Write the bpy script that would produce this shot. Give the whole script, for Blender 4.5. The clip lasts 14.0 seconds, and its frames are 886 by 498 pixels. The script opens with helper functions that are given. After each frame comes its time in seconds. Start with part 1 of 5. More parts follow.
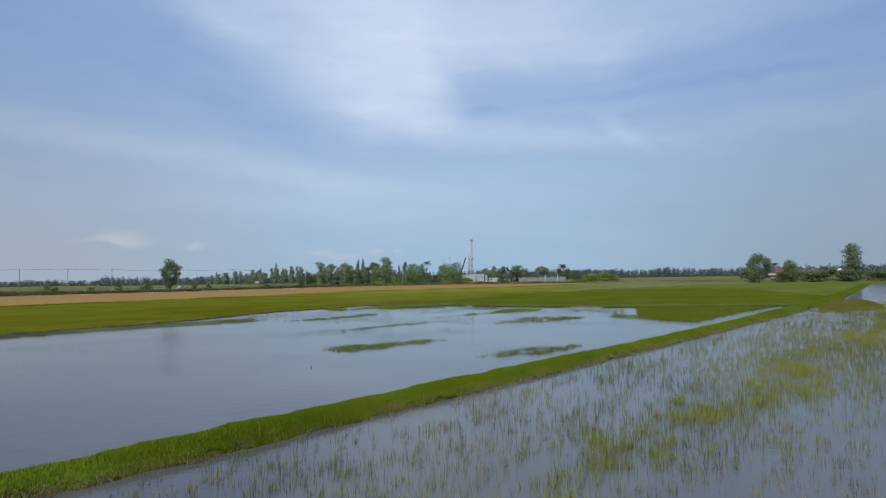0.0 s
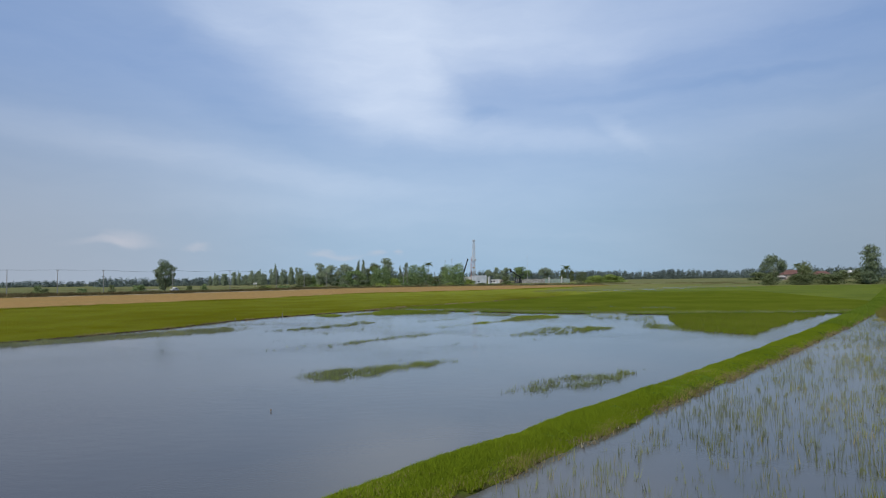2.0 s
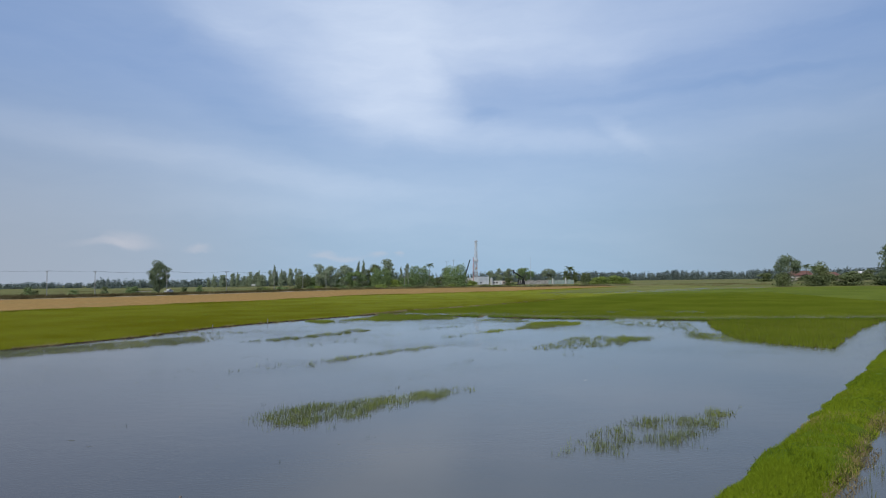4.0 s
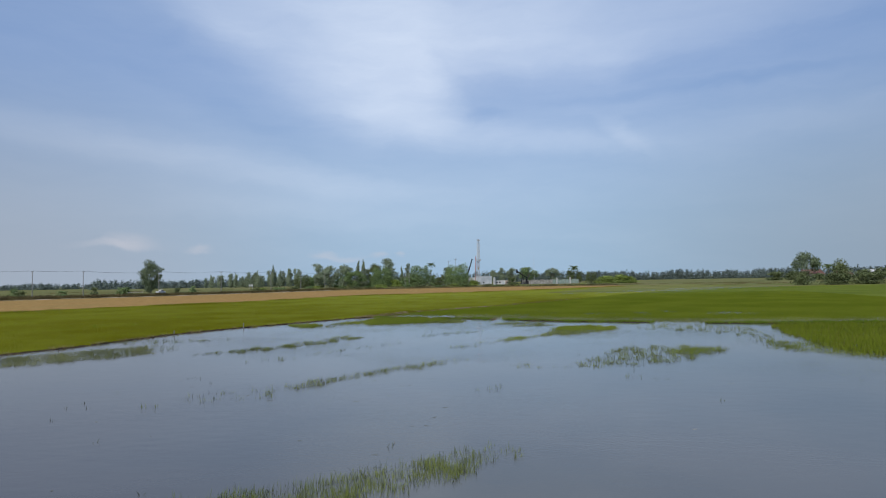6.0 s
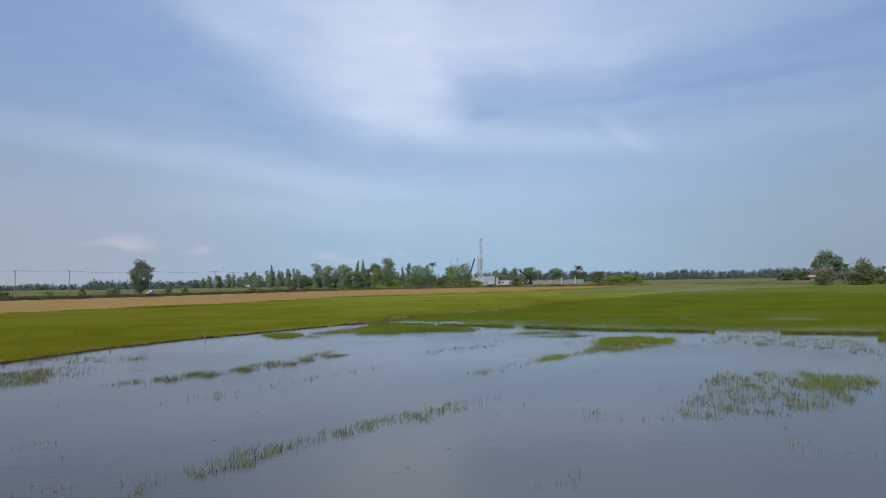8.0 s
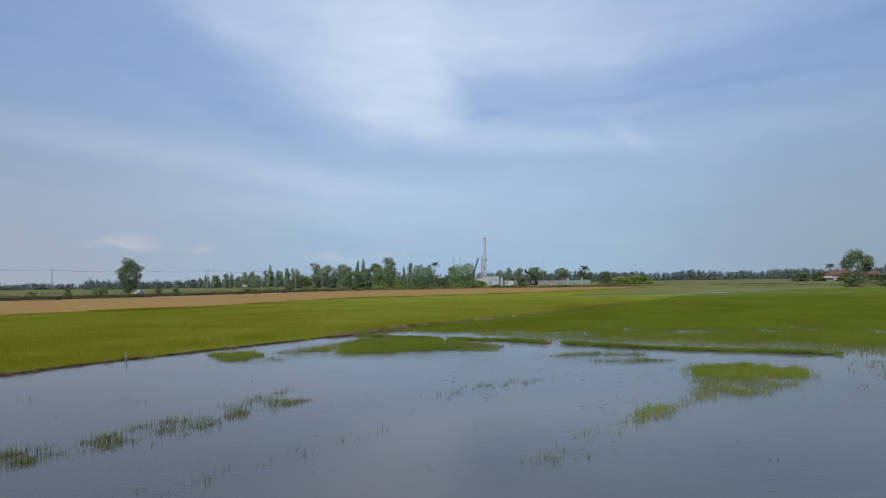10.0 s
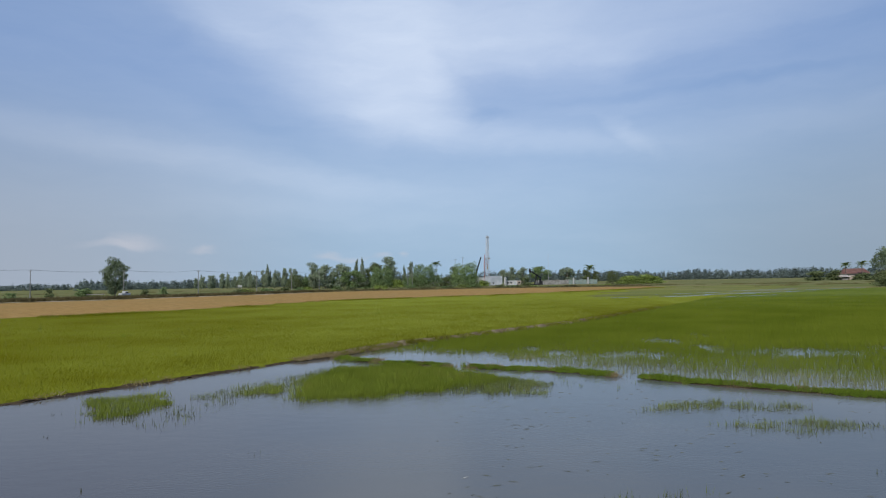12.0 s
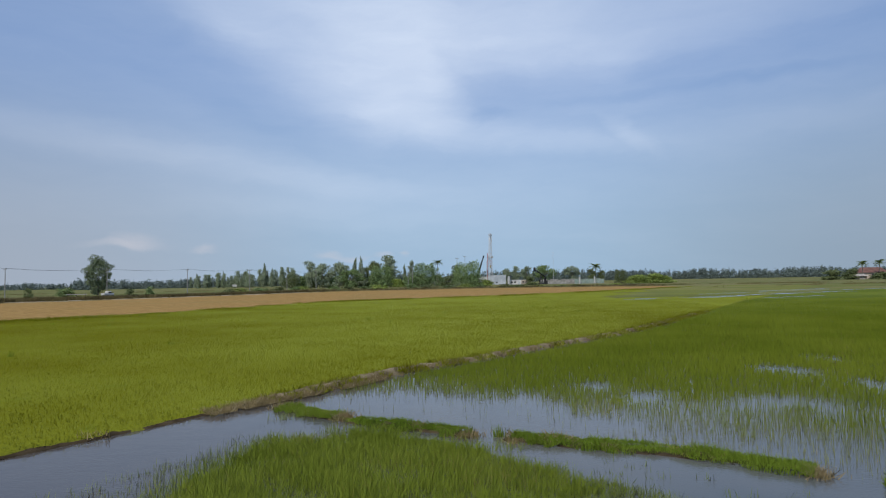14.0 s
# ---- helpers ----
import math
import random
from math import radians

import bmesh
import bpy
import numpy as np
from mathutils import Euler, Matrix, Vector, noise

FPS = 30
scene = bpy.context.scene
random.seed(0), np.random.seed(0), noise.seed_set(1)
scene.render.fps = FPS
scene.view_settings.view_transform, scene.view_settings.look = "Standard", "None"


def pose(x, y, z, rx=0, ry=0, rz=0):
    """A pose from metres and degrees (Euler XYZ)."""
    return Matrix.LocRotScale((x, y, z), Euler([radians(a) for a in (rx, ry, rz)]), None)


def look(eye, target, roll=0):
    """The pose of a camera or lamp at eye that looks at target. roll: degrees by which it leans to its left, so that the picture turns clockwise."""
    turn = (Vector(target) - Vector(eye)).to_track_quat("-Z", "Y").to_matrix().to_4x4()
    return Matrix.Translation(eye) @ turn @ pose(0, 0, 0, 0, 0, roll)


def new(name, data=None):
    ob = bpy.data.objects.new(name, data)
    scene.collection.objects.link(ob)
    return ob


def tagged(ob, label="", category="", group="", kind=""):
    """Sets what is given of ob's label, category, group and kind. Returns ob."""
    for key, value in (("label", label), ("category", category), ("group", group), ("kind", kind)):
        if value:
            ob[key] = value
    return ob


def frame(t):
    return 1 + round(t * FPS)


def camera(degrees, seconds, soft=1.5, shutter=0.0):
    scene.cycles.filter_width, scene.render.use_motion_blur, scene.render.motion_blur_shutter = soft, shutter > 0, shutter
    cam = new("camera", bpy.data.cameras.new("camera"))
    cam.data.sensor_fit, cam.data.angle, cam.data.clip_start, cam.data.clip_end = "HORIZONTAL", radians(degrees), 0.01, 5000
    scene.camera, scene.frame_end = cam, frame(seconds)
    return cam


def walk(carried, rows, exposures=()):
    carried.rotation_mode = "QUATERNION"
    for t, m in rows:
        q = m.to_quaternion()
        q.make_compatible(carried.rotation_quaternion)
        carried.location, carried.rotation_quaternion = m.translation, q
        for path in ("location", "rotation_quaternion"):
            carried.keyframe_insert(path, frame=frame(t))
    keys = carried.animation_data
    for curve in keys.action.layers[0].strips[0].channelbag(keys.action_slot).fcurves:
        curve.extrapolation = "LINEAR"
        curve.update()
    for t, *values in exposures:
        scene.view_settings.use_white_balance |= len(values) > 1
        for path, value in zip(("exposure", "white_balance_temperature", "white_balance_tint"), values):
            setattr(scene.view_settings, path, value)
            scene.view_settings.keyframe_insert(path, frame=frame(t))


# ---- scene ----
cam = camera(71.0, 14.0, soft=1.15)
PATH = [
    (0, (-0.239, 3.976, 4.473), (-0.242, 5.974, 4.564), -0.9),
    (0.5, (-0.376, 6.43, 4.444), (-0.381, 8.428, 4.536), -0.8),
    (1, (-0.536, 8.796, 4.448), (-0.541, 10.794, 4.542), -0.8),
    (1.5, (-0.668, 11.082, 4.507), (-0.674, 13.08, 4.602), -0.8),
    (2, (-0.748, 13.273, 4.67), (-0.755, 15.271, 4.765), -0.8),
    (2.5, (-0.828, 15.422, 4.81), (-0.835, 17.42, 4.906), -0.8),
    (3, (-0.94, 17.504, 4.866), (-0.949, 19.501, 4.963), -0.8),
    (5.5, (-1.77, 30.118, 4.283), (-1.783, 32.116, 4.384), -0.9),
    (6, (-1.903, 32.947, 4.31), (-1.916, 34.945, 4.41), -1.0),
    (6.5, (-2.032, 35.679, 4.336), (-2.045, 37.676, 4.436), -1.0),
    (7, (-2.184, 38.565, 4.311), (-2.198, 40.563, 4.411), -1.0),
    (7.5, (-2.387, 41.537, 4.256), (-2.402, 43.535, 4.356), -1.0),
    (8, (-2.563, 44.512, 4.227), (-2.579, 46.509, 4.328), -1.0),
    (10.5, (-3.544, 61.767, 4.241), (-3.567, 63.765, 4.343), -0.9),
    (11, (-3.734, 65.211, 4.301), (-3.757, 67.208, 4.402), -1.0),
    (11.5, (-3.951, 68.675, 4.309), (-3.975, 70.672, 4.41), -1.0),
    (12, (-4.116, 72.142, 4.341), (-4.14, 74.14, 4.442), -1.0),
    (12.5, (-4.271, 75.61, 4.333), (-4.295, 77.608, 4.434), -1.0),
    (13, (-4.396, 79.162, 4.353), (-4.422, 81.16, 4.452), -1.0),
    (13.5, (-4.564, 82.729, 4.352), (-4.589, 84.727, 4.45), -1.0),
    (14, (-4.737, 86.33, 4.277), (-4.764, 88.327, 4.376), -1.0),
]
walk(cam, [(t, look(eye, target, roll)) for t, eye, target, roll in PATH])

# ---- sky and sun ----
SUN_TO = Vector((-0.40, -0.72, 0.98)).normalized()


def rig(tree, kind, **values):
    """A shader node with its settings and inputs."""
    n = tree.nodes.new(kind)
    for key, v in values.items():
        if key.startswith("in_"):
            k = key[3:]
            sock = n.inputs[int(k)] if k.isdigit() else n.inputs[k.replace("_", " ")]
            if isinstance(v, bpy.types.NodeSocket):
                tree.links.new(v, sock)
            else:
                sock.default_value = v
        elif key == "operation":
            n.operation = v
        elif key == "data_type":
            n.data_type = v
        elif key == "blend_type":
            n.blend_type = v
        elif key == "interpolation_type":
            n.interpolation_type = v
        elif key == "attribute_name":
            n.attribute_name = v
        elif key == "vector_type":
            n.vector_type = v
    return n


def calc(tree, op, a, b=0.0, c=0.0):
    return rig(tree, "ShaderNodeMath", operation=op, in_0=a, in_1=b, in_2=c).outputs[0]


def blend(tree, fac, a, b, mode="MIX"):
    n = rig(tree, "ShaderNodeMix", data_type="RGBA", blend_type=mode)
    for i, v in ((0, fac), (6, a), (7, b)):
        if isinstance(v, bpy.types.NodeSocket):
            tree.links.new(v, n.inputs[i])
        else:
            n.inputs[i].default_value = v if i == 0 or len(v) == 4 else (*v, 1)
    return n.outputs[2]


def ramp01(tree, v, lo, hi):
    return rig(tree, "ShaderNodeMapRange", interpolation_type="SMOOTHSTEP", in_Value=v, in_From_Min=lo, in_From_Max=hi).outputs[0]


world = bpy.data.worlds.new("sky")
scene.world = world
world.use_nodes = True
W = world.node_tree
W.nodes.clear()
sky = rig(W, "ShaderNodeTexSky")
sky.sky_type, sky.sun_disc = "NISHITA", False
sky.sun_elevation, sky.sun_rotation = math.asin(SUN_TO.z), math.atan2(SUN_TO.x, SUN_TO.y)
sky.altitude, sky.air_density, sky.dust_density, sky.ozone_density = 50, 1.0, 0.8, 2.0
way = rig(W, "ShaderNodeTexCoord").outputs["Generated"]
sep = rig(W, "ShaderNodeSeparateXYZ", in_0=way)
warp = rig(W, "ShaderNodeTexNoise", in_Vector=way, in_Scale=6.0, in_Detail=5.0, in_Roughness=0.55)
shift = rig(W, "ShaderNodeVectorMath", operation="MULTIPLY_ADD", in_0=warp.outputs["Color"], in_1=(0.07, 0.0, 0.05), in_2=(-0.035, 0.0, -0.025)).outputs[0]
bent = rig(W, "ShaderNodeVectorMath", operation="ADD", in_0=way, in_1=shift).outputs[0]
comb = rig(W, "ShaderNodeTexNoise", in_Vector=rig(W, "ShaderNodeMapping", in_Vector=bent, in_Rotation=(0, radians(-30), 0), in_Scale=(4.0, 4.0, 18.0)).outputs[0], in_Scale=2.2, in_Detail=7.0, in_Roughness=0.6)
shift2 = rig(W, "ShaderNodeVectorMath", operation="MULTIPLY_ADD", in_0=comb.outputs["Color"], in_1=(0.04, 0.0, 0.024), in_2=(-0.02, 0.0, -0.012)).outputs[0]
bent = rig(W, "ShaderNodeVectorMath", operation="ADD", in_0=bent, in_1=shift2).outputs[0]
flat = rig(W, "ShaderNodeVectorMath", operation="MULTIPLY", in_0=bent, in_1=(1, 0, 1)).outputs[0]


def cloud(x, z, turn, rx, rz, strength, core=0.0):
    """A soft elliptic bank of thin cloud round the direction (x, z)."""
    local = rig(W, "ShaderNodeMapping", vector_type="TEXTURE", in_Vector=flat, in_Location=(x, 0, z), in_Rotation=(0, radians(-turn), 0), in_Scale=(rx, 1, rz)).outputs[0]
    r = rig(W, "ShaderNodeVectorMath", operation="LENGTH", in_0=local).outputs["Value"]
    return calc(W, "MULTIPLY", ramp01(W, r, 1.0, core), strength)


def beyond(x, z, turn, soft):
    """One on the left of a line through (x, z) that runs at the given angle, fading to nothing past it."""
    away = rig(W, "ShaderNodeVectorMath", operation="SUBTRACT", in_0=flat, in_1=(x, 0, z)).outputs[0]
    side = rig(W, "ShaderNodeVectorMath", operation="DOT_PRODUCT", in_0=away, in_1=(-math.sin(radians(turn)), 0, math.cos(radians(turn)))).outputs["Value"]
    return ramp01(W, side, -soft, soft)


def both(a, b):
    return calc(W, "MULTIPLY", a, b)


# the broad bank that comes down from the upper left and ends in a lobe, and the veil that runs on from its top
lobe = both(beyond(-0.262, 0.314, -31, 0.04), both(beyond(-0.06, 0.222, 6, 0.035), beyond(0.004, 0.275, 96, 0.04)))
roof = both(beyond(-0.262, 0.314, -31, 0.04), both(beyond(0.0, 0.338, 3, 0.04), beyond(0.32, 0.38, 100, 0.26)))
total = calc(W, "MULTIPLY", calc(W, "MAXIMUM", lobe, roof), 0.31)
for bank in (
    (0.00, 0.26, 0, 0.72, 0.40, 0.20),      # thin veil over the whole middle
    (-0.06, 0.375, -14, 0.22, 0.11, 0.20),   # thickest part overhead
    (-0.12, 0.30, -32, 0.16, 0.06, 0.10),
    (0.18, 0.335, 2, 0.28, 0.055, 0.20),    # upper right veil
    (0.42, 0.37, 4, 0.25, 0.07, 0.14),
    (0.09, 0.224, -9, 0.24, 0.036, 0.18),   # long band under the gap
    (0.271, 0.212, -37, 0.075, 0.017, 0.13),
    (0.30, 0.20, -8, 0.22, 0.035, 0.10),
    (-0.40, 0.190, -9, 0.40, 0.045, 0.17),  # left band
    (-0.12, 0.150, -5, 0.30, 0.030, 0.12),
    (-0.30, 0.12, -4, 0.40, 0.05, 0.10),
    (0.48, 0.215, 2, 0.24, 0.03, 0.07),
):
    total = calc(W, "ADD", total, cloud(*bank))
gap = calc(W, "ADD", cloud(0.08, 0.296, -5, 0.10, 0.022, 0.05), cloud(0.06, 0.262, -3, 0.075, 0.014, 0.07))
gap2 = cloud(0.38, 0.272, 1, 0.34, 0.016, 0.07)
gap3 = cloud(-0.30, 0.25, -25, 0.20, 0.04, 0.06)
streak = rig(W, "ShaderNodeTexNoise", in_Vector=rig(W, "ShaderNodeMapping", in_Vector=bent, in_Rotation=(0, radians(12), 0), in_Scale=(2.2, 2.2, 11.0)).outputs[0],
             in_Scale=2.0, in_Detail=7.0, in_Roughness=0.6).outputs["Fac"]
total = calc(W, "SUBTRACT", calc(W, "SUBTRACT", calc(W, "SUBTRACT", total, gap), gap2), gap3)
wisps = calc(W, "MULTIPLY_ADD", streak, 0.9, -0.40)
fibre = rig(W, "ShaderNodeTexNoise", in_Vector=rig(W, "ShaderNodeMapping", in_Vector=bent, in_Rotation=(0, radians(-28), 0), in_Scale=(3.0, 3.0, 12.0)).outputs[0], in_Scale=2.5, in_Detail=8.0, in_Roughness=0.55).outputs["Fac"]
total = calc(W, "ADD", total, calc(W, "MULTIPLY", wisps, 0.22))
total = calc(W, "MULTIPLY", total, calc(W, "MULTIPLY_ADD", fibre, 0.55, 0.73))
veil = rig(W, "ShaderNodeClamp", in_Value=total, in_Min=0.0, in_Max=0.9).outputs[0]
# small far heaps low over the horizon
heaps = 0.0
for x, z, w, h in ((-0.452, 0.064, 0.045, 0.015), (-0.47, 0.058, 0.07, 0.008), (-0.373, 0.051, 0.026, 0.010), (-0.195, 0.046, 0.028, 0.010), (-0.16, 0.042, 0.05, 0.006), (-0.105, 0.044, 0.020, 0.008), (-0.072, 0.044, 0.013, 0.007), (0.62, 0.265, 0.035, 0.02)):
    heaps = calc(W, "ADD", heaps, cloud(x, z, 0, w, h, 0.38, 0.0))
up = sep.outputs["Z"]
haze = ramp01(W, up, 0.34, -0.02)
BLUE = (1.98, 3.2, 5.8)
clear = blend(W, 0.75, sky.outputs[0], BLUE)
hazy = blend(W, haze, clear, (2.72, 4.05, 5.5))
cloudy = blend(W, veil, hazy, (6.5, 7.3, 8.6))
side = ramp01(W, calc(W, "ABSOLUTE", sep.outputs["X"]), 0.15, 0.75)
cloudy = blend(W, calc(W, "MULTIPLY", side, calc(W, "MULTIPLY_ADD", haze, 0.34, 0.14)), cloudy, (2.65, 2.7, 3.05))
left = both(ramp01(W, sep.outputs["X"], -0.05, -0.55), both(haze, 0.38))
cloudy = blend(W, left, cloudy, (3.75, 3.75, 4.2))
right = both(ramp01(W, sep.outputs["X"], 0.12, 0.62), both(haze, 0.34))
cloudy = blend(W, right, cloudy, (2.0, 2.45, 2.95))
cloudy = blend(W, heaps, cloudy, (4.9, 5.0, 5.6))
back = rig(W, "ShaderNodeBackground", in_Color=cloudy, in_Strength=0.115)
W.links.new(back.outputs[0], rig(W, "ShaderNodeOutputWorld").inputs[0])

sun = new("sun", bpy.data.lights.new("sun", "SUN"))
sun.data.energy, sun.data.angle, sun.data.color = 2.9, radians(2.0), (1.0, 0.95, 0.86)
sun.matrix_world = look(SUN_TO * 100, (0, 0, 0))
scene.view_settings.exposure = 0.0


# ---- materials ----
def material(name, rough=0.9, spec=0.3):
    m = bpy.data.materials.new(name)
    m.use_nodes = True
    t = m.node_tree
    p = t.nodes["Principled BSDF"]
    p.inputs["Roughness"].default_value = rough
    p.inputs["Specular IOR Level"].default_value = spec
    return m, t, p


def place(t):
    return rig(t, "ShaderNodeNewGeometry").outputs["Position"]


def grain(t, scale, detail=4.0, vec=None, rough=0.55):
    return rig(t, "ShaderNodeTexNoise", in_Vector=vec or place(t), in_Scale=scale, in_Detail=detail, in_Roughness=rough).outputs["Fac"]


def bump(t, p, height, strength=0.4, distance=0.02):
    b = rig(t, "ShaderNodeBump", in_Height=height, in_Strength=strength, in_Distance=distance)
    t.links.new(b.outputs[0], p.inputs["Normal"])


def surface(name, a, b, scale=1.0, fine=20.0, rough=0.85, spec=0.3, relief=0.01, metal=0.0):
    """A worn surface between two colours, with stains and fine grain."""
    m, t, p = material(name, rough, spec)
    v = rig(t, "ShaderNodeTexCoord").outputs["Object"]
    big = ramp01(t, grain(t, scale, 5, v), 0.35, 0.65)
    c = blend(t, big, a, b)
    small = grain(t, fine, 3, v)
    c = blend(t, 0.35, c, rig(t, "ShaderNodeValToRGB", in_Fac=small).outputs[0], "OVERLAY")
    t.links.new(c, p.inputs["Base Color"])
    p.inputs["Metallic"].default_value = metal
    bump(t, p, small, 0.5, relief)
    return m


def blade_material(name, low, high, dry, glow=0.2, curl=0.25):
    """Grass blades: two greens by blade, some of them straw."""
    m, t, p = material(name, 0.7, 0.03)
    lift = rig(t, "ShaderNodeVectorMath", operation="MULTIPLY_ADD", in_0=rig(t, "ShaderNodeNewGeometry").outputs["Normal"], in_1=(curl, curl, curl), in_2=(0, 0, 0.9)).outputs[0]
    t.links.new(rig(t, "ShaderNodeVectorMath", operation="NORMALIZE", in_0=lift).outputs[0], p.inputs["Normal"])
    tint = rig(t, "ShaderNodeAttribute", attribute_name="tint").outputs["Fac"]
    patch = ramp01(t, grain(t, 0.10, 5), 0.35, 0.65)
    c = blend(t, calc(t, "ADD", calc(t, "MULTIPLY", tint, 0.45), calc(t, "MULTIPLY", patch, 0.55)), low, high)
    c = blend(t, ramp01(t, tint, 0.93, 0.97), c, dry)
    t.links.new(c, p.inputs["Base Color"])
    tr = rig(t, "ShaderNodeBsdfTranslucent", in_Color=c)
    mix = rig(t, "ShaderNodeMixShader", in_0=glow, in_1=p.outputs[0], in_2=tr.outputs[0])
    t.links.new(mix.outputs[0], t.nodes["Material Output"].inputs[0])
    return m


def leaf_material(name, low, high):
    m, t, p = material(name, 0.75, 0.08)
    isle = rig(t, "ShaderNodeNewGeometry").outputs["Random Per Island"]
    who = rig(t, "ShaderNodeObjectInfo").outputs["Random"]
    c = blend(t, isle, low, high)
    c = blend(t, calc(t, "MULTIPLY", who, 0.35), c, [v * 1.5 for v in high])
    t.links.new(c, p.inputs["Base Color"])
    tr = rig(t, "ShaderNodeBsdfTranslucent", in_Color=c)
    mix = rig(t, "ShaderNodeMixShader", in_0=0.22, in_1=p.outputs[0], in_2=tr.outputs[0])
    t.links.new(mix.outputs[0], t.nodes["Material Output"].inputs[0])
    return m


def ground_material():
    """Mud, rice field floor, stubble and rough pasture, by the field that the ground belongs to."""
    m, t, p = material("ground_soil", 0.95, 0.03)
    pos = place(t)
    big, mid, fine = grain(t, 0.05, 5), grain(t, 0.6, 5), grain(t, 9.0, 4)

    def zone(key):
        return rig(t, "ShaderNodeAttribute", attribute_name=key).outputs["Fac"]

    mud = blend(t, ramp01(t, mid, 0.4, 0.6), (0.040, 0.032, 0.021), (0.068, 0.053, 0.034))
    rice = blend(t, calc(t, "ADD", calc(t, "MULTIPLY", ramp01(t, big, 0.4, 0.6), 0.25), calc(t, "MULTIPLY", zone("lush"), 0.75)), (0.112, 0.115, 0.002), (0.192, 0.217, 0.024))
    rice = blend(t, calc(t, "MULTIPLY", ramp01(t, mid, 0.60, 0.72), 0.5), rice, (0.125, 0.155, 0.014))
    dark = blend(t, ramp01(t, big, 0.4, 0.6), (0.088, 0.118, 0.016), (0.120, 0.150, 0.022))
    rows = rig(t, "ShaderNodeTexNoise", in_Vector=rig(t, "ShaderNodeMapping", in_Vector=pos, in_Rotation=(0, 0, radians(35)), in_Scale=(0.9, 0.05, 1)).outputs[0], in_Scale=1.0, in_Detail=4.0).outputs["Fac"]
    dark = blend(t, calc(t, "MULTIPLY", ramp01(t, rows, 0.5, 0.7), 0.5), dark, (0.14, 0.16, 0.018))
    straw = blend(t, ramp01(t, mid, 0.35, 0.65), (0.24, 0.147, 0.050), (0.335, 0.212, 0.080))
    straw = blend(t, calc(t, "MULTIPLY", ramp01(t, big, 0.5, 0.62), 0.5), straw, (0.24, 0.175, 0.062))
    rough = blend(t, ramp01(t, grain(t, 0.03, 6), 0.42, 0.58), (0.115, 0.128, 0.045), (0.165, 0.158, 0.07))
    strip = rig(t, "ShaderNodeTexNoise", in_Vector=rig(t, "ShaderNodeMapping", in_Vector=pos, in_Rotation=(0, 0, radians(8)), in_Scale=(0.005, 0.035, 1)).outputs[0], in_Scale=1.0, in_Detail=5.0, in_Roughness=0.6).outputs["Fac"]
    rough = blend(t, calc(t, "MULTIPLY", ramp01(t, strip, 0.5, 0.66), 0.75), rough, (0.20, 0.165, 0.08))
    rough = blend(t, calc(t, "MULTIPLY", ramp01(t, strip, 0.46, 0.34), 0.6), rough, (0.075, 0.095, 0.026))
    rough = blend(t, ramp01(t, mid, 0.5, 0.65), rough, (0.12, 0.135, 0.046))
    verge = blend(t, ramp01(t, grain(t, 0.25, 5), 0.4, 0.6), (0.095, 0.068, 0.035), (0.125, 0.12, 0.04))
    c = blend(t, zone("rough"), mud, rough)
    for key, col in (("dark", dark), ("rice", rice), ("straw", straw), ("verge", verge)):
        c = blend(t, zone(key), c, col)
    c = blend(t, 0.3, c, rig(t, "ShaderNodeValToRGB", in_Fac=fine).outputs[0], "OVERLAY")
    t.links.new(c, p.inputs["Base Color"])
    bump(t, p, calc(t, "ADD", mid, calc(t, "MULTIPLY", fine, 0.4)), 0.8, 0.15)
    return m


def water_material():
    m, t, p = material("pond_water", 0.03, 0.5)
    p.inputs["IOR"].default_value = 1.333
    # broad blue-grey and paler blotches imitate mottled cloud reflections in the base colour
    c = blend(t, ramp01(t, grain(t, 0.06, 4), 0.35, 0.65), (0.074, 0.083, 0.085), (0.112, 0.112, 0.105))
    # base colour goes darker and redder towards the dike
    dike_tint = ramp01(t, calc(t, "ADD", rig(t, "ShaderNodeSeparateXYZ", in_0=place(t)).outputs["X"], calc(t, "MULTIPLY", grain(t, 0.08, 3), 9.0)), 6.0, -12.0)
    c = blend(t, calc(t, "MULTIPLY", dike_tint, 0.8), c, (0.066, 0.056, 0.052))
    t.links.new(c, p.inputs["Base Color"])
    rough = rig(t, "ShaderNodeMapRange", in_Value=grain(t, 0.05, 3), in_To_Min=0.08, in_To_Max=0.14).outputs[0]
    t.links.new(rough, p.inputs["Roughness"])
    wave = rig(t, "ShaderNodeTexNoise", in_Vector=rig(t, "ShaderNodeMapping", in_Vector=place(t), in_Rotation=(0, 0, radians(20)), in_Scale=(1.0, 1.7, 1)).outputs[0], in_Scale=1.3, in_Detail=4.0).outputs["Fac"]
    chop = rig(t, "ShaderNodeTexNoise", in_Vector=rig(t, "ShaderNodeMapping", in_Vector=place(t), in_Rotation=(0, 0, radians(-15)), in_Scale=(3.4, 6.5, 1)).outputs[0], in_Scale=2.2, in_Detail=2.0).outputs["Fac"]
    chop = calc(t, "MULTIPLY", chop, ramp01(t, grain(t, 0.07, 3), 0.38, 0.66))
    bump(t, p, calc(t, "ADD", wave, calc(t, "MULTIPLY", chop, 1.5)), 0.18, 0.03)
    return m


